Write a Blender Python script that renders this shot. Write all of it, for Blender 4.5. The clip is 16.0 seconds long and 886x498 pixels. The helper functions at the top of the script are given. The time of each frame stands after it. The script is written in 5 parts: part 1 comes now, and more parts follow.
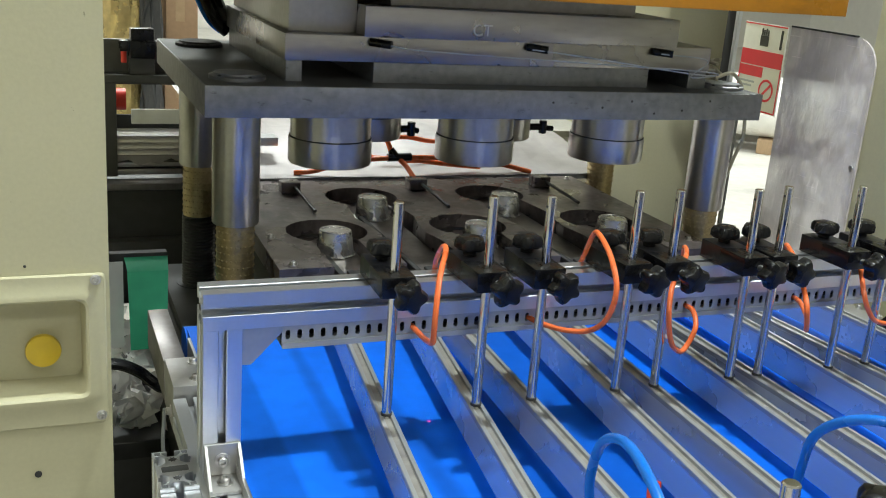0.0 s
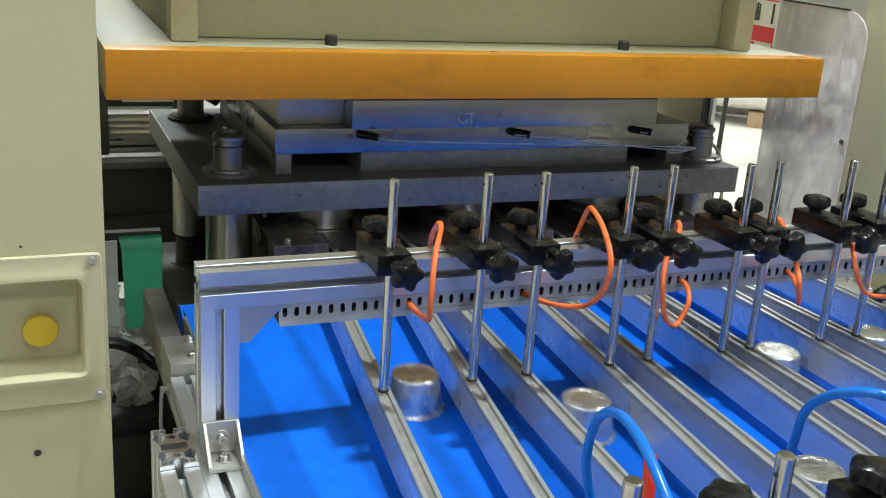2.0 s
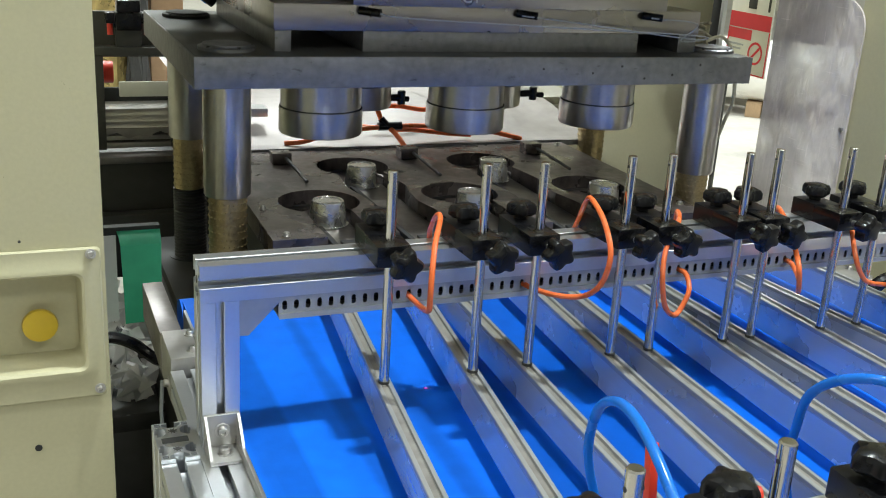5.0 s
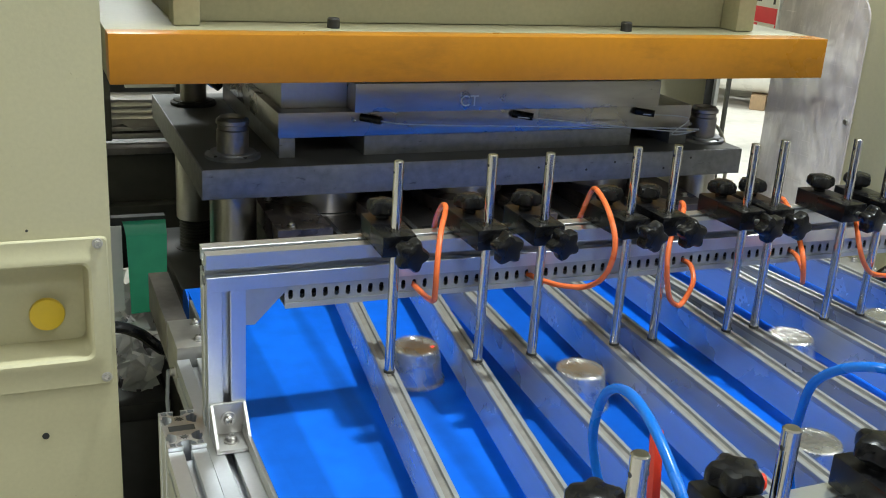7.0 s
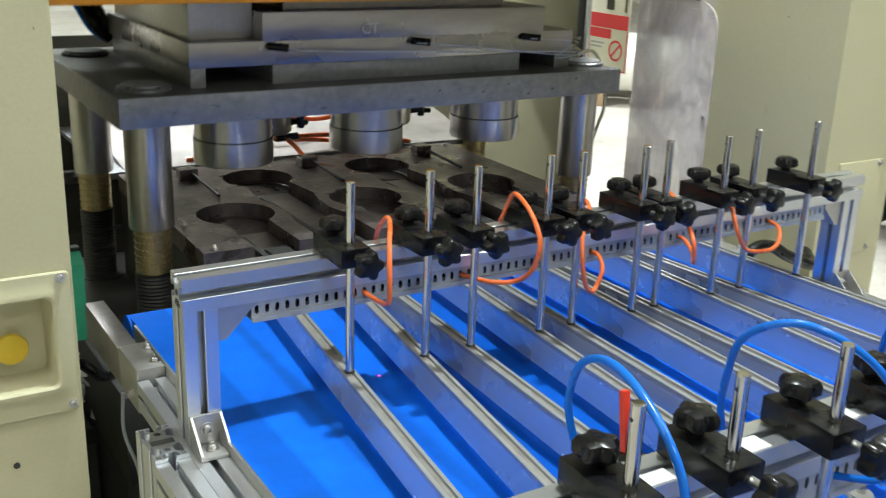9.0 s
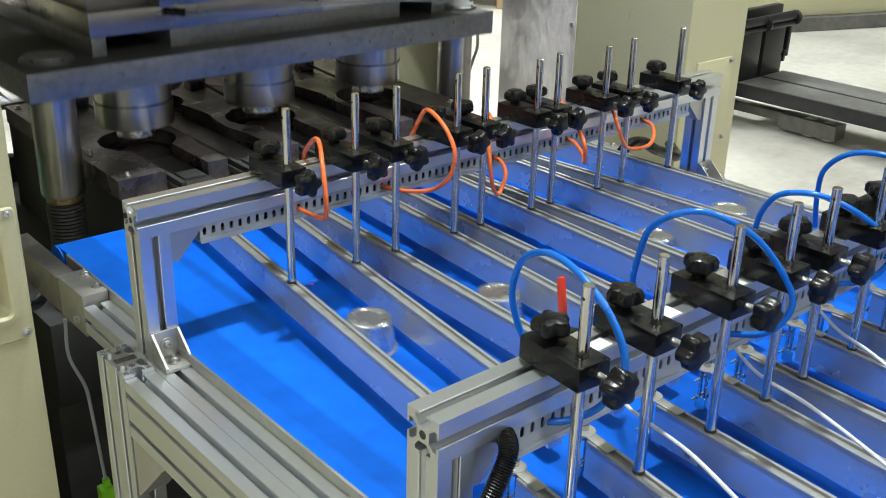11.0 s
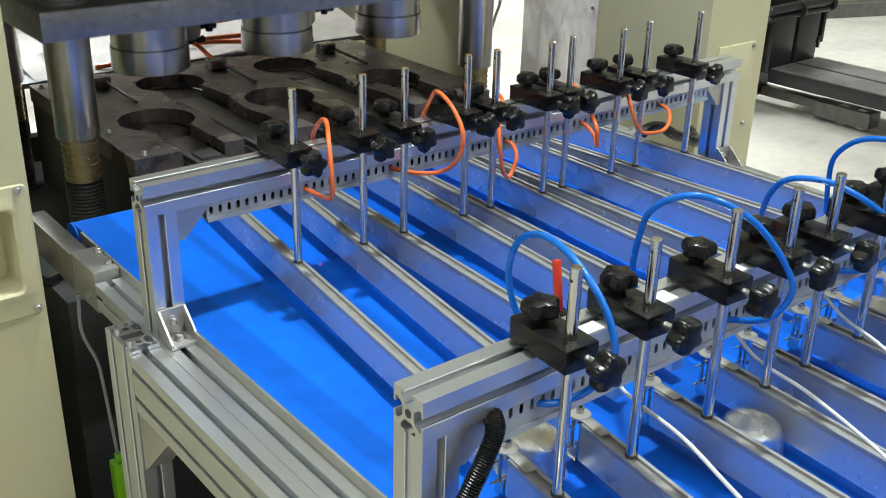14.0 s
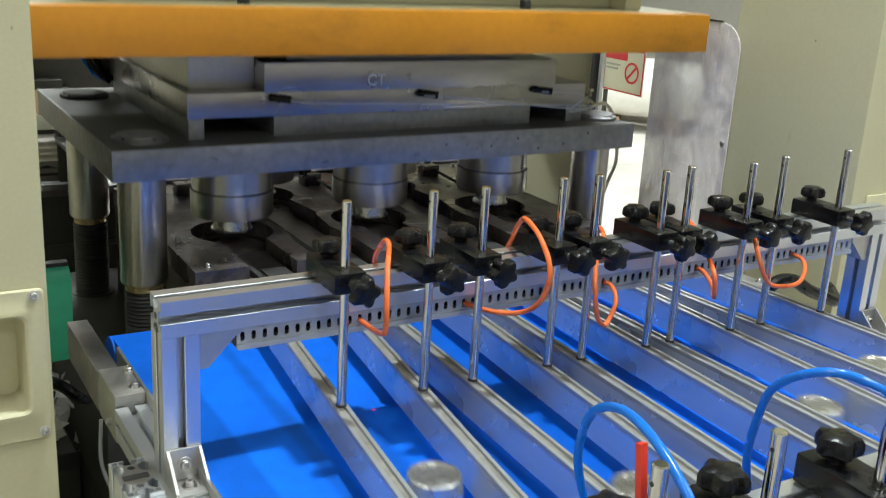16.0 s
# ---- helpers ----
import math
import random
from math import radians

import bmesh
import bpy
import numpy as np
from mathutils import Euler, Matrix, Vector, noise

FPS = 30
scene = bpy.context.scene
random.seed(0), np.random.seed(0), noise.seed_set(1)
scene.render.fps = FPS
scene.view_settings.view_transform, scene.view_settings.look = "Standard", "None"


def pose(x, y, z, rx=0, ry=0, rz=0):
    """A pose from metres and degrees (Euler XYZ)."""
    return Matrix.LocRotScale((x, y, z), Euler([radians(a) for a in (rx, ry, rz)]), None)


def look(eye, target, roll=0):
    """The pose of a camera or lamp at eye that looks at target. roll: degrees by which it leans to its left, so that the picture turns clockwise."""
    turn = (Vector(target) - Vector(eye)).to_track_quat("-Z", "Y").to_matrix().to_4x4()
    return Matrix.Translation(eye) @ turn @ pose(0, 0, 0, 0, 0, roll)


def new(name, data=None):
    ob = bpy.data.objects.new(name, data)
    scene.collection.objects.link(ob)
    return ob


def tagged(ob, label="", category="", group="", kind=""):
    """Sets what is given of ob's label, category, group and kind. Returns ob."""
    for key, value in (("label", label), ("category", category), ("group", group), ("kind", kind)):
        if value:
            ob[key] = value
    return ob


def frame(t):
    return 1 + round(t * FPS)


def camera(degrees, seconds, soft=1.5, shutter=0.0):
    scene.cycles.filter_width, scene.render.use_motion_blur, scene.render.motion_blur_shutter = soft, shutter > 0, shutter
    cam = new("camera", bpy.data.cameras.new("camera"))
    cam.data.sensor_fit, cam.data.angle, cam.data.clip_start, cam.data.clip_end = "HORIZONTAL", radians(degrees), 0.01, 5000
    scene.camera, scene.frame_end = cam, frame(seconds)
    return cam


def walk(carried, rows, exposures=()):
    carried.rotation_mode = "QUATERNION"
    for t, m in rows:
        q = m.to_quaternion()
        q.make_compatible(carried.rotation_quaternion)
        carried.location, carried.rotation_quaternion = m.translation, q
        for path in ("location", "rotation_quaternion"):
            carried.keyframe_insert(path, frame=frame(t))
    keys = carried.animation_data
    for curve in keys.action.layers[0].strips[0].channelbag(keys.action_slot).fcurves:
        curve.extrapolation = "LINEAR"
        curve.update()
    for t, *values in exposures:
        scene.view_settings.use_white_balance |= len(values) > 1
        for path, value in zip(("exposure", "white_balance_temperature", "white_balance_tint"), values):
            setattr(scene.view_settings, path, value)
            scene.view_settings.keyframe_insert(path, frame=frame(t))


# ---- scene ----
cam = camera(46.86, 16.0, 1.0, 0.35)
PATH = [
    (0, (-0.1533, -0.9813, 1.3608), (0.2155, -0.0986, 1.0697), 4.32),
    (0.5, (-0.1558, -0.9822, 1.3628), (0.2177, -0.1045, 1.0626), 4.08),
    (1, (-0.1564, -0.9842, 1.3619), (0.2181, -0.1089, 1.0561), 4.04),
    (1.5, (-0.1595, -0.9854, 1.3652), (0.2158, -0.1117, 1.0554), 4.13),
    (2, (-0.1594, -0.9844, 1.3638), (0.2160, -0.1121, 1.0505), 4.05),
    (2.5, (-0.1611, -0.9843, 1.3637), (0.2141, -0.1124, 1.0492), 3.91),
    (3, (-0.1595, -0.9850, 1.3631), (0.2164, -0.1132, 1.0488), 3.78),
    (3.5, (-0.1601, -0.9845, 1.3626), (0.2166, -0.1141, 1.0456), 3.70),
    (4, (-0.1578, -0.9832, 1.3618), (0.2200, -0.1135, 1.0441), 3.62),
    (6.5, (-0.1629, -0.9845, 1.3612), (0.2095, -0.1154, 1.0355), 3.58),
    (7, (-0.1630, -0.9873, 1.3600), (0.2093, -0.1186, 1.0332), 3.64),
    (7.5, (-0.1745, -0.9938, 1.3690), (0.2042, -0.1269, 1.0449), 3.87),
    (8, (-0.2029, -1.0016, 1.3785), (0.1874, -0.1383, 1.0584), 3.50),
    (8.5, (-0.2519, -1.0239, 1.3938), (0.1786, -0.1777, 1.0798), 2.66),
    (9, (-0.3170, -1.0487, 1.3979), (0.1865, -0.2438, 1.0837), 2.07),
    (9.5, (-0.3865, -1.0624, 1.4152), (0.1861, -0.3216, 1.0639), 1.49),
    (10, (-0.4313, -1.0720, 1.4359), (0.1745, -0.3794, 1.0442), 1.33),
    (12.5, (-0.4767, -1.1194, 1.4530), (0.1219, -0.4247, 1.0541), 1.70),
    (13, (-0.4652, -1.1260, 1.4536), (0.1273, -0.4254, 1.0560), 1.42),
    (13.5, (-0.4522, -1.1239, 1.4498), (0.1298, -0.4187, 1.0449), 1.32),
    (14, (-0.4392, -1.1167, 1.4467), (0.1348, -0.4090, 1.0347), 1.49),
    (14.5, (-0.4251, -1.1067, 1.4434), (0.1446, -0.3859, 1.0488), 2.10),
    (15, (-0.3745, -1.0666, 1.4239), (0.1665, -0.3056, 1.0659), 2.61),
    (15.5, (-0.3221, -1.0212, 1.3991), (0.1832, -0.2225, 1.0724), 3.02),
    (16, (-0.2659, -0.9797, 1.3762), (0.2326, -0.1644, 1.0817), 3.40),
]
walk(cam, [(t, look(eye, target, roll)) for t, eye, target, roll in PATH],
     [(0, -0.03), (1.5, 0.02), (3, -0.03), (4, 0.02), (6.5, 0.0), (7, -0.08), (8.5, 0.04), (9.2, 0.1), (10, 0.05), (13, 0.06), (14, 0.07), (16, 0.07)])
# END CAMERA

# ---- light ----
world = bpy.data.worlds.new("hall_air")
scene.world = world
world.use_nodes = True
wbg = world.node_tree.nodes["Background"]
wbg.inputs["Color"].default_value = (0.9, 0.95, 1.0, 1)
wbg.inputs["Strength"].default_value = 0.03


def lamp(name, m, sx, sy, watts, colour):
    data = bpy.data.lights.new(name, "AREA")
    data.shape, data.size, data.size_y, data.energy, data.color = "RECTANGLE", sx, sy, watts, colour
    ob = new(name, data)
    ob.matrix_world = m
    return ob


# first lamp follows the shadows on the belt; the rest are unseen, added fills
LAMPS = [(0.72, -0.12, 4.2, 0.20, 0.14, 117), (-4.2, -1.2, 5.2, 1.6, 1.0, 105), (3.8, -2.0, 5.2, 1.6, 1.0, 105),
         (4.5, 4.0, 5.2, 1.6, 1.0, 285), (-3.0, 5.5, 5.2, 1.6, 1.0, 290), (1.0, 3.7, 5.2, 1.6, 1.0, 230), (0.4, -5.5, 5.2, 1.6, 1.0, 100),
         (0.2, 9.2, 5.2, 1.6, 1.0, 230)]
for lx, ly, lz, sx, sy, watts in LAMPS:
    lamp("unseen_hall_light", pose(lx, ly, lz - 0.03), sx, sy, watts, (0.905, 1.0, 0.985))
scene.view_settings.exposure = 0.0


# ---- materials ----
def material(name, colour, rough=0.5, metal=0.0, vary=0.12, grain=60.0, stain=6.0, bump=0.05, stretch=(1, 1, 1), coat=0.0,
             rough_vary=0.1, island=0.0):
    """A surface with colour variation at two scales, uneven gloss and fine relief."""
    m = bpy.data.materials.new(name)
    m.use_nodes = True
    nt = m.node_tree
    b = nt.nodes["Principled BSDF"]
    tc = nt.nodes.new("ShaderNodeTexCoord")
    mp = nt.nodes.new("ShaderNodeMapping")
    mp.inputs["Scale"].default_value = stretch
    nt.links.new(tc.outputs["Object"], mp.inputs["Vector"])
    fine, coarse = nt.nodes.new("ShaderNodeTexNoise"), nt.nodes.new("ShaderNodeTexNoise")
    fine.inputs["Scale"].default_value, coarse.inputs["Scale"].default_value = grain, stain
    fine.inputs["Detail"].default_value, coarse.inputs["Detail"].default_value = 4, 5
    nt.links.new(mp.outputs["Vector"], fine.inputs["Vector"])
    nt.links.new(tc.outputs["Object"], coarse.inputs["Vector"])
    add = nt.nodes.new("ShaderNodeMath")
    add.operation = "ADD"
    nt.links.new(fine.outputs["Fac"], add.inputs[0])
    nt.links.new(coarse.outputs["Fac"], add.inputs[1])
    mr = nt.nodes.new("ShaderNodeMapRange")
    mr.inputs["From Min"].default_value, mr.inputs["From Max"].default_value = 0.6, 1.4
    mr.inputs["To Min"].default_value, mr.inputs["To Max"].default_value = 1 - vary, 1 + vary
    nt.links.new(add.outputs[0], mr.inputs["Value"])
    mul = nt.nodes.new("ShaderNodeVectorMath")
    mul.operation = "SCALE"
    mul.inputs[0].default_value = colour[:3]
    nt.links.new(mr.outputs[0], mul.inputs["Scale"])
    nt.links.new(mul.outputs[0], b.inputs["Base Color"])
    rr = nt.nodes.new("ShaderNodeMapRange")
    rr.inputs["From Min"].default_value, rr.inputs["From Max"].default_value = 0.3, 0.7
    rr.inputs["To Min"].default_value, rr.inputs["To Max"].default_value = max(0.02, rough - rough_vary), min(1, rough + rough_vary)
    nt.links.new(coarse.outputs["Fac"], rr.inputs["Value"])
    nt.links.new(rr.outputs[0], b.inputs["Roughness"])
    b.inputs["Metallic"].default_value = metal
    b.inputs["Coat Weight"].default_value = coat
    if bump:
        bn = nt.nodes.new("ShaderNodeBump")
        bn.inputs["Strength"].default_value, bn.inputs["Distance"].default_value = bump, 0.002
        nt.links.new(fine.outputs["Fac"], bn.inputs["Height"])
        nt.links.new(bn.outputs[0], b.inputs["Normal"])
    return m


def glass(name, colour, rough, alpha):
    """Clear plastic made dull by dust and fine slanted scratches."""
    m = bpy.data.materials.new(name)
    m.use_nodes = True
    nt = m.node_tree
    b = nt.nodes["Principled BSDF"]
    tc = nt.nodes.new("ShaderNodeTexCoord")
    total = None
    for scale, turn, lo, hi, gain in (((13, 13, 9), 0, 0.35, 0.72, 0.34), ((40, 220, 14), 0.5, 0.62, 0.76, 0.22), ((40, 18, 300), -0.4, 0.64, 0.76, 0.26), ((30, 60, 6), 0.1, 0.56, 0.8, 0.22)):
        mp = nt.nodes.new("ShaderNodeMapping")
        mp.inputs["Scale"].default_value = scale
        mp.inputs["Rotation"].default_value = (turn, 0, 0)
        n = nt.nodes.new("ShaderNodeTexNoise")
        n.inputs["Scale"].default_value, n.inputs["Detail"].default_value = 1.0, 5
        mr = nt.nodes.new("ShaderNodeMapRange")
        mr.inputs["From Min"].default_value, mr.inputs["From Max"].default_value = lo, hi
        mr.inputs["To Min"].default_value, mr.inputs["To Max"].default_value = 0.0, gain
        nt.links.new(tc.outputs["Object"], mp.inputs["Vector"])
        nt.links.new(mp.outputs[0], n.inputs["Vector"])
        nt.links.new(n.outputs["Fac"], mr.inputs["Value"])
        add = nt.nodes.new("ShaderNodeMath")
        add.operation = "ADD"
        nt.links.new(mr.outputs[0], add.inputs[0])
        if total:
            nt.links.new(total, add.inputs[1])
        else:
            add.inputs[1].default_value = alpha
        total = add.outputs[0]
    nt.links.new(total, b.inputs["Alpha"])
    b.inputs["Base Color"].default_value = (*colour, 1)
    b.inputs["Roughness"].default_value = rough
    heights = None
    for scale, gain in (((9, 14, 7), 1.0), ((30, 55, 26), 0.35)):
        mp = nt.nodes.new("ShaderNodeMapping")
        mp.inputs["Scale"].default_value = scale
        mp.inputs["Rotation"].default_value = (0.6, 0, 0)
        n = nt.nodes.new("ShaderNodeTexNoise")
        n.inputs["Scale"].default_value, n.inputs["Detail"].default_value, n.inputs["Distortion"].default_value = 1.0, 3, 0.1
        nt.links.new(tc.outputs["Object"], mp.inputs["Vector"])
        nt.links.new(mp.outputs[0], n.inputs["Vector"])
        mul = nt.nodes.new("ShaderNodeMath")
        mul.operation = "MULTIPLY_ADD"
        mul.inputs[1].default_value = gain
        nt.links.new(n.outputs["Fac"], mul.inputs[0])
        if heights:
            nt.links.new(heights, mul.inputs[2])
        else:
            mul.inputs[2].default_value = 0.0
        heights = mul.outputs[0]
    bn = nt.nodes.new("ShaderNodeBump")
    bn.inputs["Strength"].default_value, bn.inputs["Distance"].default_value = 0.55, 0.02
    nt.links.new(heights, bn.inputs["Height"])
    nt.links.new(bn.outputs[0], b.inputs["Normal"])
    return m


def glow(name, colour, strength):
    m = bpy.data.materials.new(name)
    m.use_nodes = True
    b = m.node_tree.nodes["Principled BSDF"]
    b.inputs["Base Color"].default_value = (*colour, 1)
    b.inputs["Emission Color"].default_value = (*colour, 1)
    b.inputs["Emission Strength"].default_value = strength
    return m


def wear(m, scale, lo, hi, gain, turn=(0, 0, 0)):
    """Multiplies the base colour by gain where a stretched noise lies between lo and hi: smears, specks, scuffs."""
    nt = m.node_tree
    tc, mp, n, mr, mul = (nt.nodes.new("ShaderNode" + k) for k in ("TexCoord", "Mapping", "TexNoise", "MapRange", "VectorMath"))
    mp.inputs["Scale"].default_value, mp.inputs["Rotation"].default_value = scale, turn
    n.inputs["Scale"].default_value, n.inputs["Detail"].default_value, n.inputs["Roughness"].default_value = 1.0, 6, 0.65
    mr.inputs["From Min"].default_value, mr.inputs["From Max"].default_value = lo, hi
    mr.inputs["To Min"].default_value, mr.inputs["To Max"].default_value = 1.0, gain
    mul.operation = "SCALE"
    colour = nt.nodes["Principled BSDF"].inputs["Base Color"]
    before = colour.links[0].from_socket
    nt.links.new(tc.outputs["Object"], mp.inputs["Vector"])
    nt.links.new(mp.outputs[0], n.inputs["Vector"])
    nt.links.new(n.outputs["Fac"], mr.inputs["Value"])
    nt.links.new(before, mul.inputs[0])
    nt.links.new(mr.outputs[0], mul.inputs["Scale"])
    nt.links.new(mul.outputs[0], colour)


ALU = material("extruded_aluminium", (0.66, 0.68, 0.71), 0.30, 0.88, 0.04, 220, 8, 0.0, (1, 1, 1), rough_vary=0.0)
# top track of the rails, toned darker than RAIL_SIDE
ALU_RAIL = material("rail_track_aluminium", (0.39, 0.40, 0.415), 0.45, 0.60, 0.08, 160, 6, 0.0, (1, 0.1, 1), rough_vary=0.02)
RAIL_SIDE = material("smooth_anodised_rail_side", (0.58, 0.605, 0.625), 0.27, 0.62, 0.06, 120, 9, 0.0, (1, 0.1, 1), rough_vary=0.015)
# brownish tone for the shaded inside of the rail slots
SLOT = material("shaded_slot", (0.33, 0.315, 0.29), 0.5, 0.5, 0.35, 60, 10, 0.05)
# lighter copy of PLATE: the light caught by the upper plates is in the colour
PLATE_LIT = material("ground_steel_lit", (0.40, 0.385, 0.39), 0.30, 1.0, 0.16, 80, 6, 0.04, (0.2, 1, 1), rough_vary=0.08)
ALU_RAW = material("milled_aluminium_block", (0.53, 0.52, 0.505), 0.46, 1.0, 0.10, 90, 10, 0.06)
ROD = material("polished_steel_rod", (0.62, 0.60, 0.57), 0.16, 1.0, 0.06, 200, 25, 0.0)
CHROME = material("hard_chromed_steel", (0.58, 0.565, 0.55), 0.34, 1.0, 0.10, 90, 14, 0.0, rough_vary=0.05)
PLATE = material("ground_tool_steel", (0.27, 0.275, 0.295), 0.46, 0.75, 0.28, 70, 5, 0.05)
PLATE_WARM = material("oiled_tool_steel", (0.30, 0.28, 0.27), 0.40, 1.0, 0.25, 60, 6, 0.06)
DIE = material("dark_oiled_die_steel", (0.175, 0.148, 0.143), 0.34, 0.6, 0.45, 60, 11, 0.07, rough_vary=0.2)
# black of real parts, and the shade painted onto the bed under the dies
DARK = material("machine_black_and_shade", (0.035, 0.035, 0.035), 0.55, 0.0, 0.3, 40, 5, 0.1)
GREY_BED = material("dark_grey_machine_paint", (0.06, 0.06, 0.058), 0.5, 0.0, 0.25, 30, 4, 0.06)
BRASS = material("perforated_brass_cage", (0.46, 0.37, 0.21), 0.42, 0.9, 0.3, 150, 20, 0.1)
BLACK = material("black_nylon", (0.005, 0.005, 0.006), 0.27, 0.0, 0.25, 120, 20, 0.06)
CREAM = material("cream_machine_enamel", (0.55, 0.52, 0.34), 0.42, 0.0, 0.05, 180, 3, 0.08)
# CREAM darkened for the slide: its shade is put into the colour
CREAM_SHADED = material("cream_enamel_shaded", (0.42, 0.395, 0.26), 0.42, 0.0, 0.10, 120, 3, 0.08)
ORANGE = material("orange_machine_enamel", (0.54, 0.215, 0.011), 0.34, 0.0, 0.10, 70, 5, 0.05)
YELLOW = material("yellow_button_plastic", (0.72, 0.50, 0.03), 0.40, 0.0, 0.05, 90, 8, 0.03)
BELT = material("blue_polyurethane_belt", (0.003, 0.128, 0.71), 0.50, 0.0, 0.16, 30, 2.2, 0.03, rough_vary=0.12)
DUCT = material("grey_slotted_trunking", (0.42, 0.45, 0.50), 0.45, 0.0, 0.05, 60, 8, 0.02)
DUCT_SHADE = material("trunking_inside_shade", (0.03, 0.035, 0.05), 0.7, 0.0, 0.1, 60, 8, 0.02)
HOSE_O = material("orange_air_hose", (0.82, 0.165, 0.045), 0.30, 0.0, 0.06, 60, 20, 0.0)
HOSE_B = material("blue_air_hose", (0.005, 0.16, 0.68), 0.22, 0.0, 0.06, 60, 20, 0.0)
RED = material("red_plastic_fitting", (0.72, 0.045, 0.02), 0.35, 0.0, 0.08, 60, 20, 0.02)
SIGN_RED = material("crimson_sign_print", (0.70, 0.03, 0.055), 0.4, 0.0, 0.06, 60, 20, 0.0)
WHITE = material("white_wire_sheath", (0.72, 0.72, 0.72), 0.4, 0.0, 0.06, 60, 20, 0.0)
PAPER = material("white_tape_label", (0.78, 0.78, 0.76), 0.5, 0.0, 0.05, 60, 20, 0.02)
FOIL = material("thin_aluminium_foil", (0.74, 0.735, 0.72), 0.28, 0.92, 0.14, 120, 35, 0.45, rough_vary=0.12)
FOIL_TOP = material("foil_cup_base", (0.70, 0.66, 0.60), 0.36, 1.0, 0.10, 60, 30, 0.12)
SHEET = material("foil_strip_on_table", (0.36, 0.335, 0.33), 0.48, 0.55, 0.15, 30, 6, 0.2)
SLAT = material("worn_bright_steel_slat", (0.72, 0.69, 0.68), 0.40, 0.35, 0.14, 40, 12, 0.06, (0.2, 1, 1))
HOLLOW = material("shaded_profile_hollow", (0.10, 0.105, 0.11), 0.6, 0.5, 0.2, 60, 20, 0.0)
PALE_HOSE = material("yellowed_clear_hose", (0.50, 0.47, 0.36), 0.25, 0.0, 0.12, 60, 20, 0.0)
SCRAP = material("crumpled_foil_offcuts", (0.85, 0.84, 0.82), 0.4, 0.1, 0.10, 40, 12, 0.1)
CONCRETE = material("polished_concrete_floor", (0.50, 0.475, 0.43), 0.45, 0.0, 0.16, 18, 1.2, 0.05)
DARK_FLOOR = material("dark_floor_surface", (0.035, 0.03, 0.026), 0.4, 0.0, 0.4, 14, 3, 0.1)
HALL = material("off_white_hall_wall", (0.62, 0.60, 0.54), 0.7, 0.0, 0.06, 10, 0.8, 0.02)
GREEN = material("green_sheet", (0.06, 0.56, 0.32), 0.5, 0.0, 0.12, 40, 6, 0.05)
LIME = material("lime_plastic", (0.30, 0.80, 0.02), 0.4, 0.0, 0.06, 40, 6, 0.02)
FORK_BLACK = material("black_forklift_steel", (0.018, 0.018, 0.02), 0.36, 0.3, 0.4, 30, 5, 0.06)
FORK_WORN = material("worn_fork_steel", (0.15, 0.145, 0.14), 0.42, 0.3, 0.35, 25, 4, 0.08)
WOOD = material("pallet_timber", (0.34, 0.23, 0.13), 0.7, 0.0, 0.2, 25, 4, 0.2, (1, 8, 1))
GOLD = material("crinkled_golden_film", (0.50, 0.38, 0.16), 0.28, 0.7, 0.4, 30, 9, 0.6)
CARTON = material("brown_carton", (0.30, 0.19, 0.11), 0.75, 0.0, 0.12, 40, 4, 0.05)
WRAP = material("white_film_roll", (0.74, 0.72, 0.66), 0.35, 0.0, 0.08, 20, 4, 0.1)
CHROME_BSDF = CHROME.node_tree.nodes["Principled BSDF"]
CHROME_BSDF.inputs["Anisotropic"].default_value = 0.85
CHROME_BSDF.inputs["Anisotropic Rotation"].default_value = 0.25
TURNED = CHROME.node_tree.nodes.new("ShaderNodeTangent")
TURNED.direction_type, TURNED.axis = "RADIAL", "Z"
CHROME.node_tree.links.new(TURNED.outputs[0], CHROME_BSDF.inputs["Tangent"])
BLACK.node_tree.nodes["Principled BSDF"].inputs["Specular IOR Level"].default_value = 0.4
wear(PLATE, (30, 30, 90), 0.63, 0.70, 0.55)
wear(PLATE, (2, 2, 9), 0.50, 0.75, 0.72)
wear(PLATE_LIT, (2, 2, 14), 0.52, 0.75, 0.75)
wear(PLATE_LIT, (60, 60, 120), 0.66, 0.72, 0.5)
wear(DIE, (9, 5, 9), 0.48, 0.66, 0.50)
wear(DIE, (40, 22, 40), 0.60, 0.68, 1.5)
wear(ORANGE, (5, 5, 18), 0.56, 0.74, 0.70)
wear(ORANGE, (50, 50, 50), 0.68, 0.74, 0.45)
wear(CREAM, (14, 14, 5), 0.66, 0.76, 0.80)
wear(CREAM, (70, 70, 45), 0.725, 0.76, 0.45)
wear(CONCRETE, (1.6, 2.4, 1), 0.50, 0.72, 0.72)
# lengthwise streaks on the running belt: wear, with reflections painted into the colour
BT = BELT.node_tree
STREAK, SMAP, STC, SRANGE, SMUL = (BT.nodes.new("ShaderNode" + k) for k in ("TexNoise", "Mapping", "TexCoord", "MapRange", "VectorMath"))
SMAP.inputs["Scale"].default_value = (16, 0.25, 1)
STREAK.inputs["Scale"].default_value, STREAK.inputs["Detail"].default_value = 1.0, 1.5
SRANGE.inputs["From Min"].default_value, SRANGE.inputs["From Max"].default_value = 0.465, 0.535
SRANGE.inputs["To Min"].default_value, SRANGE.inputs["To Max"].default_value = 0.74, 1.06
SMUL.operation = "SCALE"
BELT_IN = BT.nodes["Principled BSDF"].inputs["Base Color"]
BELT_FROM = BELT_IN.links[0].from_socket
BT.links.new(STC.outputs["Object"], SMAP.inputs["Vector"])
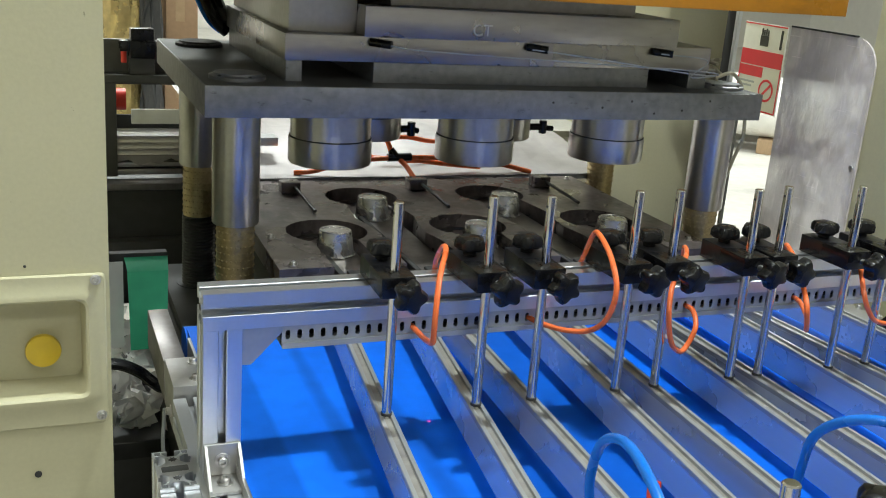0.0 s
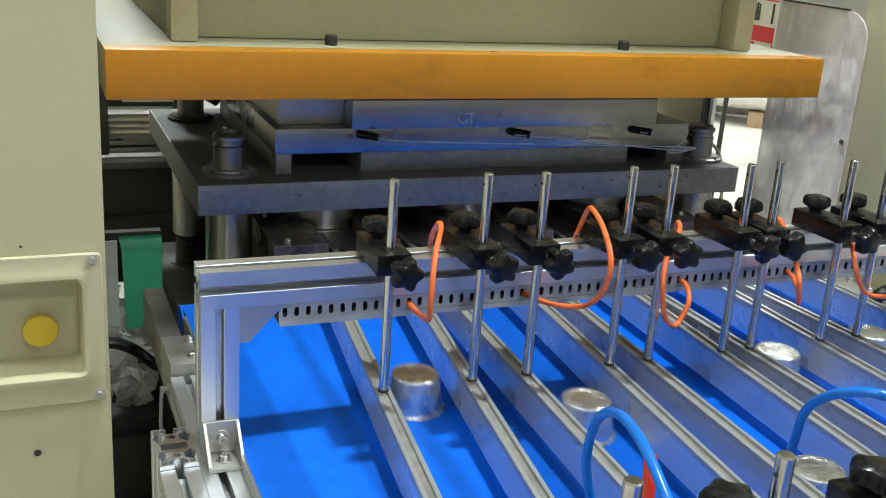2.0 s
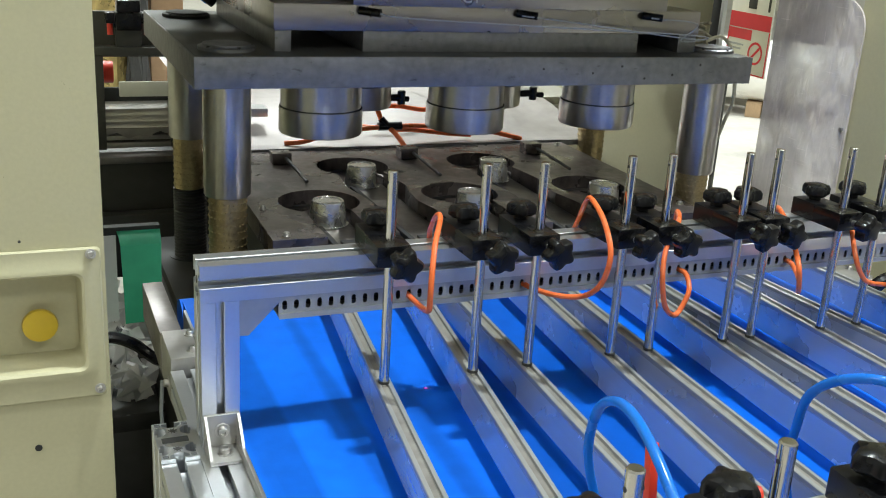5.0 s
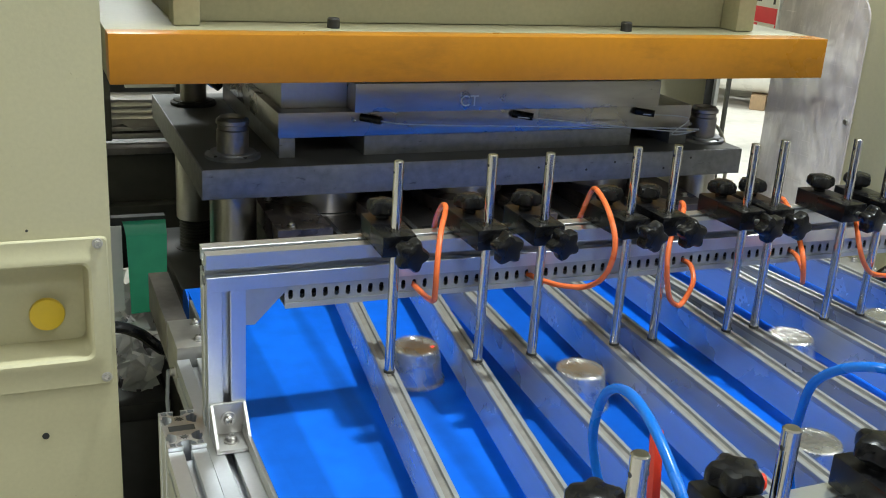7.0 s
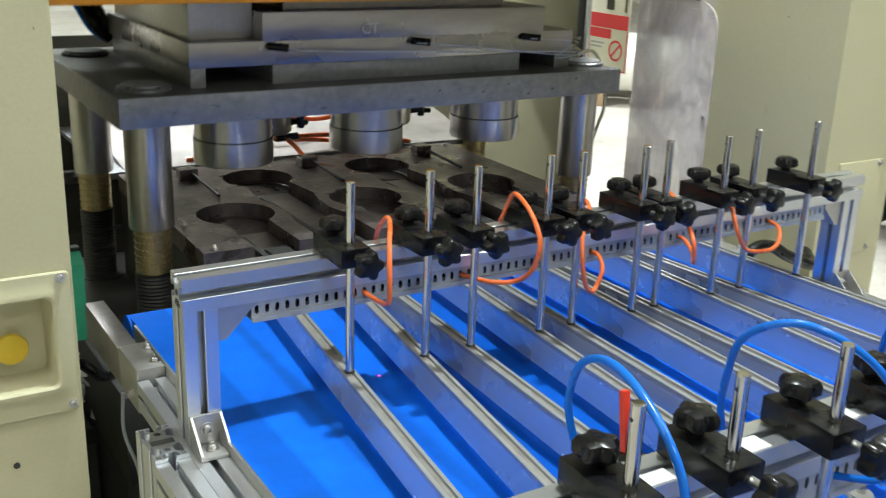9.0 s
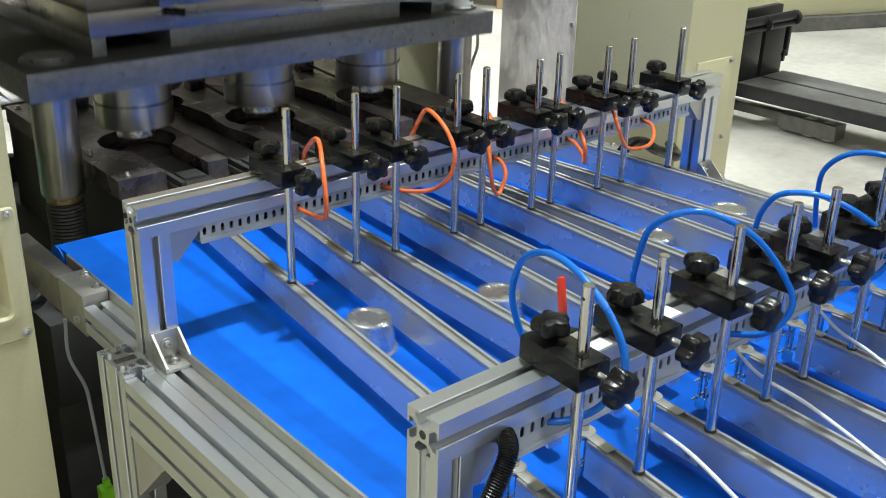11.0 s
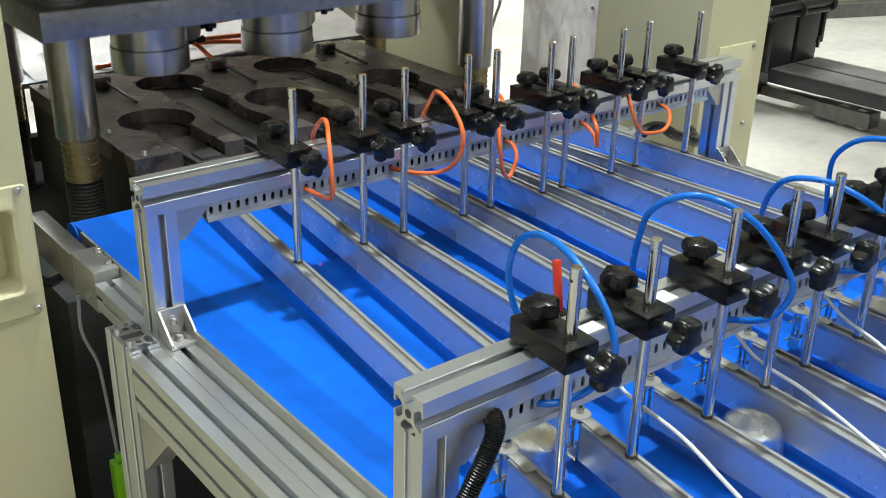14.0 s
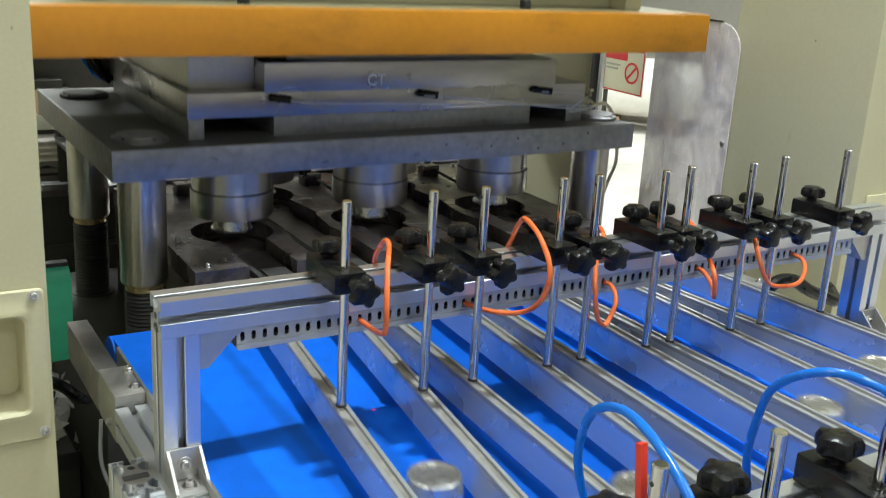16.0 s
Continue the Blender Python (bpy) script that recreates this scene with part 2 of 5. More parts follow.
BT.links.new(SMAP.outputs[0], STREAK.inputs["Vector"])
BT.links.new(STREAK.outputs["Fac"], SRANGE.inputs["Value"])
BT.links.new(BELT_FROM, SMUL.inputs[0])
BT.links.new(SRANGE.outputs[0], SMUL.inputs["Scale"])
BT.links.new(SMUL.outputs[0], BELT_IN)
BELT.node_tree.nodes["Principled BSDF"].inputs["Specular IOR Level"].default_value = 0.15
ACRYL = glass("scratched_clear_acrylic", (0.80, 0.74, 0.735), 0.10, 0.50)
LAMP_GLOW = glow("lamp_diffuser", (1.0, 0.97, 0.9), 6.0)


# ---- mesh helpers ----
def mesh_of(bm, smooth=False):
    me = bpy.data.meshes.new("mesh")
    bmesh.ops.recalc_face_normals(bm, faces=bm.faces)
    bm.to_mesh(me)
    bm.free()
    if smooth:
        me.shade_smooth()
        me.set_sharp_from_angle(angle=radians(35))
    return me


def part(name, bm, mat, parent, label="", smooth=True):
    ob = new(name, mesh_of(bm, smooth) if isinstance(bm, bmesh.types.BMesh) else bm)
    if mat and not ob.data.materials:
        ob.data.materials.append(mat)
    if parent:
        ob.parent = parent
    return tagged(ob, label)


def solid(name, bm, mat, label, category, group="", kind="", smooth=True):
    ob = part(name, bm, mat, None, "", smooth)
    return tagged(ob, label, category, group, kind)


def thing(name, m, label, category, group="", kind=""):
    ob = new(name)
    ob.empty_display_size = 0.02
    ob.matrix_world = m
    return tagged(ob, label, category, group, kind)


def add_box(bm, x0, x1, y0, y1, z0, z1, bevel=0.0, seg=2):
    r = bmesh.ops.create_cube(bm, size=1.0)
    vs = r["verts"]
    for v in vs:
        v.co = Vector(((x0 + x1) / 2 + v.co.x * (x1 - x0), (y0 + y1) / 2 + v.co.y * (y1 - y0), (z0 + z1) / 2 + v.co.z * (z1 - z0)))
    if bevel:
        es = list({e for v in vs for e in v.link_edges})
        bmesh.ops.bevel(bm, geom=es, offset=bevel, segments=seg, profile=0.6, affect="EDGES")
    return bm


def box(*a, **k):
    return add_box(bmesh.new(), *a, **k)


def lathe(bm, profile, m=None, n=24):
    """Turns (radius, height) pairs round the z axis; closed at both ends."""
    m = m or Matrix()
    rings = []
    for r, z in profile:
        rings.append([bm.verts.new(m @ Vector((r * math.cos(2 * math.pi * i / n), r * math.sin(2 * math.pi * i / n), z))) for i in range(n)])
    for a, b in zip(rings, rings[1:]):
        for i in range(n):
            bm.faces.new((a[i], a[(i + 1) % n], b[(i + 1) % n], b[i]))
    bm.faces.new(rings[0][::-1])
    bm.faces.new(rings[-1])
    return bm


def rod(bm, a, b, r, n=12, chamfer=0.0):
    a, b = Vector(a), Vector(b)
    d = b - a
    m = Matrix.Translation(a) @ d.to_track_quat("Z", "Y").to_matrix().to_4x4()
    h, c = d.length, chamfer
    pr = [(r, 0), (r, h)] if not c else [(r - c, 0), (r, c), (r, h - c), (r - c, h)]
    return lathe(bm, pr, m, n)


def tube(pts, r, n=10, steps=8):
    """A round hose through the points, smoothed by a Catmull-Rom line."""
    P = [Vector(p) for p in pts]
    P = [2 * P[0] - P[1]] + P + [2 * P[-1] - P[-2]]
    line = []
    for i in range(1, len(P) - 2):
        for k in range(steps):
            t = k / steps
            a, b, c, d = P[i - 1:i + 3]
            line.append(0.5 * ((2 * b) + (c - a) * t + (2 * a - 5 * b + 4 * c - d) * t * t + (3 * b - a - 3 * c + d) * t ** 3))
    line.append(P[-2])
    bm = bmesh.new()
    rings, up = [], Vector((0.3, 0.2, 1)).normalized()
    for i, q in enumerate(line):
        d = (line[min(i + 1, len(line) - 1)] - line[max(i - 1, 0)]).normalized()
        s = d.cross(up)
        s = s.normalized() if s.length > 1e-4 else d.orthogonal().normalized()
        up = s.cross(d).normalized()
        rings.append([bm.verts.new(q + r * (math.cos(2 * math.pi * k / n) * s + math.sin(2 * math.pi * k / n) * up)) for k in range(n)])
    for a, b in zip(rings, rings[1:]):
        for k in range(n):
            bm.faces.new((a[k], a[(k + 1) % n], b[(k + 1) % n], b[k]))
    bm.faces.new(rings[0][::-1])
    bm.faces.new(rings[-1])
    return bm


def slot_outline(w, h):
    """The outline of a T-slot profile of w by h, slots every 40 mm."""
    def side(length):
        n = max(1, round(length / 0.04))
        out = [(-length / 2, 0.0)]
        for i in range(n):
            c = -length / 2 + (i + 0.5) * length / n
            out += [(c - 0.0048, 0), (c - 0.0041, -0.0007), (c - 0.0041, -0.0026), (c - 0.0100, -0.0026), (c - 0.0100, -0.0062), (c - 0.0050, -0.0122),
                    (c + 0.0050, -0.0122), (c + 0.0100, -0.0062), (c + 0.0100, -0.0026), (c + 0.0041, -0.0026), (c + 0.0041, -0.0007), (c + 0.0048, 0)]
        return out
    pts = []
    for length, off, a in ((w, h / 2, 0), (h, w / 2, -90), (w, h / 2, 180), (h, w / 2, 90)):
        ca, sa = math.cos(radians(a)), math.sin(radians(a))
        pts += [(x * ca - (y + off) * sa, x * sa + (y + off) * ca) for x, y in side(length)]
    return pts


def profile_bm(a, b, w=0.04, h=0.04, up=(0, 0, 1), bm=None):
    """A T-slot bar from a to b, h tall along up and w wide."""
    a, b, up = Vector(a), Vector(b), Vector(up)
    d = (b - a).normalized()
    s = d.cross(up).normalized()
    bm = bm or bmesh.new()
    pts = slot_outline(w, h)
    r0 = [bm.verts.new(a + s * x + up * y) for x, y in pts]
    r1 = [bm.verts.new(b + s * x + up * y) for x, y in pts]
    n = len(pts)
    for i in range(n):
        bm.faces.new((r0[i], r0[(i + 1) % n], r1[(i + 1) % n], r1[i]))
    bm.faces.new(r0[::-1])
    bm.faces.new(r1)
    return bm


def star_knob(bm, m, r=0.017, h=0.016, lobes=5):
    """A lobed clamping knob with a domed top; its axis is z of m."""
    n = lobes * 8
    rings = []
    for k, z in ((0.80, 0.0), (1.0, 0.003), (1.0, h - 0.004), (0.86, h), (0.45, h + 0.002)):
        ring = []
        for i in range(n):
            a = 2 * math.pi * i / n
            rr = r * k * (0.86 + 0.14 * math.cos(lobes * a)) if k > 0.5 else r * k
            ring.append(bm.verts.new(m @ Vector((rr * math.cos(a), rr * math.sin(a), z))))
        rings.append(ring)
    for a, b in zip(rings, rings[1:]):
        for i in range(n):
            bm.faces.new((a[i], a[(i + 1) % n], b[(i + 1) % n], b[i]))
    bm.faces.new(rings[0][::-1])
    bm.faces.new(rings[-1])
    return bm


def bolt(name, parent, m, r=0.006, mat=None):
    """A socket-head screw; its axis is z of m."""
    bm = lathe(bmesh.new(), [(r * 1.5, 0), (r * 1.5, r * 0.3), (r, r * 0.3), (r, r * 1.1), (r * 0.85, r * 1.3), (r * 0.5, r * 1.3), (r * 0.45, r * 0.7)], m, 14)
    return part(name, bm, mat or CHROME, parent)


def sheet_with_holes(outline, holes, z0, z1, n=32):
    """A plate of the outline with round holes (x, y, r) right through it."""
    bm = bmesh.new()
    loops = [[Vector((x, y, z1)) for x, y in outline]]
    for hx, hy, hr in holes:
        loops.append([Vector((hx + hr * math.cos(2 * math.pi * i / n), hy + hr * math.sin(2 * math.pi * i / n), z1)) for i in range(n)])
    edges, tops = [], []
    for lp in loops:
        vs = [bm.verts.new(p) for p in lp]
        tops.append(vs)
        edges += [bm.edges.new((vs[i], vs[(i + 1) % len(vs)])) for i in range(len(vs))]
    bmesh.ops.triangle_fill(bm, use_beauty=True, use_dissolve=False, edges=edges)
    top = list(bm.faces)
    low = {v: bm.verts.new((v.co.x, v.co.y, z0)) for vs in tops for v in vs}
    for vs in tops:
        for i in range(len(vs)):
            a, b = vs[i], vs[(i + 1) % len(vs)]
            bm.faces.new((a, b, low[b], low[a]))
    for f in top:
        bm.faces.new([low[v] for v in reversed(f.verts)])
    return bm


# ---- the hall ----
def hall():
    solid("floor", box(-9, 12, -9, 13, -0.2, 0.0), CONCRETE, "pale polished concrete factory floor", "floor", kind="structure", smooth=False)
    solid("ceiling", box(-9.2, 12.2, -9.2, 13.2, 6.0, 6.2), HALL, "off-white factory ceiling", "ceiling", kind="structure", smooth=False)
    for nm, a in (("wall_north", (-9.2, 12.2, 13, 13.2, 0, 6)), ("wall_south", (-9.2, 12.2, -9.2, -9, 0, 6)),
                  ("wall_west", (-9.2, -9, -9, 13, 0, 6)), ("wall_east", (12, 12.2, -9, 13, 0, 6))):
        solid(nm, box(*a), HALL, "plain off-white factory wall", "wall", kind="structure", smooth=False)
    # unseen housings, added so that each light has a body
    for lx, ly, lz, sx, sy, _ in LAMPS:
        lt = thing("unseen_ceiling_lamp", pose(lx, ly, lz), "unseen white rectangular lamp added under the ceiling", "lamp", "hall lamps")
        part("housing", box(-sx / 2 - 0.03, sx / 2 + 0.03, -sy / 2 - 0.03, sy / 2 + 0.03, 0.0, 0.09, bevel=0.01), WRAP, lt)
        part("diffuser", box(-sx / 2, sx / 2, -sy / 2, sy / 2, -0.012, -0.002), LAMP_GLOW, lt, "glowing white diffuser")
        for px in (-sx / 3, sx / 3):
            bm = rod(bmesh.new(), (px, 0, 0.08), (px, 0, 6.0 - lz), 0.008)
            part("hanger", bm, ROD, lt)


# ---- conveyor ----
def conveyor():
    c = thing("belt_conveyor", pose(0, 0, 0), "aluminium-framed belt conveyor with a bright blue belt", "conveyor")
    bm = bmesh.new()
    add_box(bm, 0.0392, 1.1098, -2.2, 0.40, 0.799, 0.805)
    part("belt", bm, BELT, c, "bright blue polyurethane belt with wear streaks and painted reflections")
    bm = rod(bmesh.new(), (0.036, 0.40, 0.775), (1.11, 0.40, 0.775), 0.03, 24)
    part("end_roller", bm, BELT, c, "belt-wrapped end roller")
    part("bed", box(0.04, 1.105, -2.2, 0.39, 0.75, 0.7985), GREY_BED, c)
    part("side_rail", profile_bm((0.0145, -2.2, 0.772), (0.0145, 0.20, 0.772)), ALU, c)
    part("side_rail", profile_bm((1.135, -2.2, 0.772), (1.135, 0.20, 0.772)), ALU, c)
    for x0 in (0.0347, 1.1102):
        part("edge_strip", box(x0, x0 + 0.0042, -2.2, 0.36, 0.75, 0.8064, bevel=0.0008), ALU_RAW, c)
    # outer stiffening beams in front of the legs
    part("outer_beam", profile_bm((-0.026, -2.2, 0.752), (-0.026, -0.021, 0.752), 0.04, 0.08), ALU, c)
    part("outer_beam", profile_bm((1.176, -2.2, 0.752), (1.176, -0.021, 0.752), 0.04, 0.08), ALU, c)
    for x in (-0.026, 1.176):
        for y in (0.02, -1.9):
            if y > -1:
                # solid dark plugs paint the shade of the open hollows in the leg's end
                for dy in (-0.02, 0.02):
                    bm = bmesh.new()
                    ring = [((0.0054 if k % 2 else 0.0026), 2 * math.pi * k / 16) for k in range(16)]
                    va = [bm.verts.new((x + r * math.cos(a), y + dy + r * math.sin(a), 0.7974)) for r, a in ring]
                    vb = [bm.verts.new((v.co.x, v.co.y, 0.70)) for v in va]
                    bm.faces.new(va), bm.faces.new(vb[::-1])
                    for k in range(16):
                        bm.faces.new((va[k], va[k - 1], vb[k - 1], vb[k]))
                    part("bore_shade_plug", bm, DARK, c, "dark star-shaped plug painted as a shaded bore")
                    for dx in (-0.0145, 0.0145):
                        part("corner_hollow", box(x + dx - 0.0030, x + dx + 0.0030, y + dy * 1.74 - 0.0030, y + dy * 1.74 + 0.0030, 0.70, 0.7973), HOLLOW, c)
                part("middle_hollow", box(x - 0.0155, x + 0.0155, y - 0.0075, y + 0.0075, 0.70, 0.7973, bevel=0.0025), HOLLOW, c)
                part("leg", profile_bm((x, y, 0.02), (x, y, 0.797), 0.08, 0.04, (1, 0, 0)), ALU, c)
            else:
                part("leg", profile_bm((x, y, 0.02), (x, y, 0.710), 0.04, 0.08, (0, 1, 0)), ALU, c)
            part("foot", lathe(bmesh.new(), [(0.035, 0), (0.035, 0.006), (0.012, 0.012), (0.012, 0.02)], pose(x, y, 0), 20), BLACK, c)
    part("cross_beam", profile_bm((0.0, 0.02, 0.66), (1.15, 0.02, 0.66)), ALU, c)
    part("cross_beam", profile_bm((-0.04, -0.36, 0.32), (-0.04, -1.86, 0.32), 0.03, 0.08), ALU, c)
    bm = bmesh.new()
    pts = [(-0.022, 0.71), (-0.112, 0.71), (-0.10, 0.70), (-0.034, 0.63), (-0.022, 0.62)]
    v0 = [bm.verts.new((-0.044, y, z)) for y, z in pts]
    v1 = [bm.verts.new((-0.010, y, z)) for y, z in pts]
    bm.faces.new(v0), bm.faces.new(v1[::-1])
    for i in range(len(pts)):
        bm.faces.new((v0[i], v0[(i + 1) % len(pts)], v1[(i + 1) % len(pts)], v1[i]))
    part("gusset", bm, ALU_RAW, c, "cast grey corner gusset")
    # mounting blocks that tie the frame to the press
    for x0, x1 in ((-0.004, 0.034), (1.116, 1.154)):
        mb = part("mounting_block", box(x0, x1, 0.205, 0.295, 0.742, 0.806, bevel=0.0015), ALU_RAW, c, "milled aluminium mounting block")
        # darker PLATE_WARM paints the column's shadow on the tie bar
        part("tie_bar", box(x0 - 0.001, x0 + 0.028, 0.296, 0.49, 0.745, 0.802, bevel=0.0015), PLATE_WARM, c, "flat tie bar darkened for the column's shade")
        bolt("bolt", mb, pose(x0, 0.23, 0.762, 0, -90, 0), 0.005)
        bolt("bolt", mb, pose(x0 + 0.03, 0.225, 0.806), 0.005)
        bolt("bolt", mb, pose(x0 + 0.034, 0.275, 0.806), 0.005)


def corner_bracket(parent, m):
    """An L bracket with two webs and two bolts; it lies against z = 0 and y = 0."""
    bm = bmesh.new()
    add_box(bm, -0.019, 0.019, -0.040, -0.0005, 0.0, 0.004, bevel=0.0006)
    add_box(bm, -0.019, 0.019, -0.0045, -0.0005, 0.004, 0.040, bevel=0.0006)
    for x in (-0.019, 0.016):
        pts = [(-0.0045, 0.004), (-0.040, 0.004), (-0.040, 0.007), (-0.0045, 0.040)]
        v0 = [bm.verts.new((x, y, z)) for y, z in pts]
        v1 = [bm.verts.new((x + 0.003, y, z)) for y, z in pts]
        bm.faces.new(v0), bm.faces.new(v1[::-1])
        for i in range(4):
            bm.faces.new((v0[i], v0[(i + 1) % 4], v1[(i + 1) % 4], v1[i]))
    for v in bm.verts:
        v.co = m @ v.co
    cb = part("corner_bracket", bm, ALU_RAW, parent, "cast aluminium corner bracket")
    bolt("bolt", cb, m @ pose(0, -0.022, 0.004), 0.0055)
    bolt("bolt", cb, m @ pose(0, -0.0045, 0.022, 90, 0, 0), 0.0055)


def slotted_duct(x0, x1, y0, y1, z0, z1, pitch=0.0128, slot=0.0052):
    """An open wiring duct whose front wall has a row of slots cut right through."""
    bm = bmesh.new()
    za, zb, t = 0.9425, 0.9530, 0.0016
    add_box(bm, x0, x1, y0, y0 + t, z0, za)
    add_box(bm, x0, x1, y0, y0 + t, zb, z1)
    n = int((x1 - x0) / pitch)
    for i in range(n + 1):
        c, hw, fl = x0 + i * pitch, (pitch - slot) / 2, pitch / 2 - 0.0009
        half = [(fl, za - 0.0003), (hw + 0.0006, za + 0.0009), (hw, za + 0.0022), (hw, zb - 0.0022), (hw + 0.0006, zb - 0.0009), (fl, zb + 0.0003)]
        ring = [(min(max(c + s, x0), x1), z) for s, z in half] + [(min(max(c - s, x0), x1), z) for s, z in reversed(half)]
        va, vb = [bm.verts.new((x, y0, z)) for x, z in ring], [bm.verts.new((x, y0 + t, z)) for x, z in ring]
        bm.faces.new(va), bm.faces.new(vb[::-1])
        for k in range(len(ring)):
            bm.faces.new((va[k], va[k - 1], vb[k - 1], vb[k]))
    add_box(bm, x0, x1, y0 - 0.003, y0 - 0.0002, z0 - 0.001, z0 + 0.005)
    add_box(bm, x0, x1, y0 + t, y1, z0, z0 + t)
    return bm


def gantry(y, length, label, duct_from, duct_to, duct_z):
    g = thing("gantry", pose(0, y, 0), label, "gantry", "rod gantries")
    bx = 0.0
    part("beam", profile_bm((bx, 0.02, 0.98), (bx + length, 0.02, 0.98)), ALU, g)
    # solid dark rod paints the shaded bore at both beam ends
    bm = rod(bmesh.new(), (bx - 0.0004, 0.02, 0.98), (bx + length + 0.0004, 0.02, 0.98), 0.0042, 8)
    part("bore_shade_plug", bm, DARK, g)
    for px in (0.02, length - 0.025):
        part("post", profile_bm((bx + px, 0.02, 0.7925), (bx + px, 0.02, 0.9598), up=(0, 1, 0)), ALU, g)
        corner_bracket(g, pose(bx + px, 0.0, 0.7925))
    for px, s in ((0.0405, 1), (length - 0.0455, -1)):
        bm = bmesh.new()
        pts = [(0, 0.9597), (s * 0.042, 0.9597), (s * 0.042, 0.952), (s * 0.010, 0.918), (0, 0.918)]
        v0 = [bm.verts.new((bx + px + x, 0.004, z)) for x, z in pts]
        v1 = [bm.verts.new((bx + px + x, 0.036, z)) for x, z in pts]
        bm.faces.new(v0), bm.faces.new(v1[::-1])
        for i in range(5):
            bm.faces.new((v0[i], v0[(i + 1) % 5], v1[(i + 1) % 5], v1[i]))
        part("gusset", bm, ALU_RAW, g, "cast grey corner gusset")
    wd = part("wiring_duct", slotted_duct(duct_from, duct_to, 0.006, 0.036, duct_z, 0.9595), DUCT, g, "grey slotted wiring duct", smooth=False)
    # near-black back wall paints the shade seen through the slots
    part("duct_back_shade", box(duct_from, duct_to, 0.0345, 0.036, duct_z + 0.0017, 0.9590), DUCT_SHADE, wd)
    return g


# guide rails: x at the first gantry and at the second
X1 = [0.191, 0.297, 0.366, 0.477, 0.531, 0.641, 0.684, 0.798, 0.859, 0.988]
X2 = [0.123, 0.222, 0.337, 0.436, 0.511, 0.620, 0.697, 0.800, 0.912, 1.020]
Y1, Y2, G2Y, G2X = -0.033, -0.598, -0.574, -0.015


def rail_x(i, y):
    return X1[i] + (X2[i] - X1[i]) * (y - Y1) / (Y2 - Y1)


def guide_rail(i, ya, yb, label, group):
    xa, xb = rail_x(i, ya), rail_x(i, yb)
    a = math.degrees(math.atan2(xb - xa, ya - yb))
    L = math.hypot(xb - xa, ya - yb)
    r = thing("guide_rail", pose(xa, ya, 0.8062, 0, 0, a), label, "guide rail", group)
    def bar(nm, pts, lab):
        bm = bmesh.new()
        v0 = [bm.verts.new((x, 0, z)) for x, z in pts]
        v1 = [bm.verts.new((x, -L, z)) for x, z in pts]
        bm.faces.new(v0), bm.faces.new(v1[::-1])
        for k in range(len(pts)):
            bm.faces.new((v0[k], v0[(k + 1) % len(pts)], v1[(k + 1) % len(pts)], v1[k]))
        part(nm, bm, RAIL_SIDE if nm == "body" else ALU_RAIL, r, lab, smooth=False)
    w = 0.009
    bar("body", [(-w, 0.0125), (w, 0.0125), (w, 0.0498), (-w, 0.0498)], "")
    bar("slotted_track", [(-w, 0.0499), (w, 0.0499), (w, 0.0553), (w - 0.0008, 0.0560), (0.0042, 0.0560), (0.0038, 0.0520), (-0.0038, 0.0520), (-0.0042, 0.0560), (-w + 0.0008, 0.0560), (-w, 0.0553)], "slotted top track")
    # added strip: the slot's inner shade is put into its colour
    part("slot_shade", box(-0.0036, 0.0036, -L + 0.002, -0.002, 0.05205, 0.0527), SLOT, r, "brownish strip painted as the slot's shaded inside", smooth=False)
    return r, a, L


def rails():
    for i in range(10):
        guide_rail(i, 0.32, -0.475, "slotted aluminium guide rail hung just above the blue belt", "upstream guide rails")
        r, a, L = guide_rail(i, -0.532, -2.0, "slotted aluminium guide rail with a hinged end plate", "downstream guide rails")
        # end tab with its screws
        bm = bmesh.new()
        add_box(bm, -0.0065, 0.0065, -0.028, 0.006, 0.0561, 0.0578, bevel=0.0006)
        lathe(bm, [(0.0005, 0.0562), (0.0115, 0.0562), (0.0120, 0.0567), (0.0120, 0.0580), (0.0115, 0.0585), (0.0005, 0.0585)], pose(0, 0.014, 0), 20)
        ep = part("end_plate", bm, ALU_RAW, r, "rounded steel end plate")
        for dx in (-0.0055, 0.0055):
            bm = rod(bmesh.new(), (dx, 0.016, 0.004), (dx, 0.016, 0.0563), 0.0021, 8)
            part("pin", bm, ROD, ep, "thin steel hinge pin")
        bm = lathe(bmesh.new(), [(0.0044, 0.0), (0.0044, 0.0062), (0.0038, 0.0068), (0.0024, 0.0068), (0.0022, 0.0030), (0.0004, 0.0030)], pose(0.001, 0.015, 0.0586), 14)
        part("cap_screw", bm, ROD, ep, "bright socket cap screw")
        cl = part("clip", box(-0.0105, 0.0105, 0.0020, 0.0040, 0.0250, 0.0300, bevel=0.0006), ROD, r, "small steel clip")
        for dz in (0.016, 0.040):
            bm = rod(bmesh.new(), (-0.014, 0.0195, dz), (0.014, 0.0195, dz + 0.003), 0.0013, 6)
            part("cross_wire", bm, ROD, cl)
        part("clip_tab", box(-0.0090, -0.0062, 0.0045, 0.0185, 0.006, 0.022, bevel=0.0005), ROD, cl)


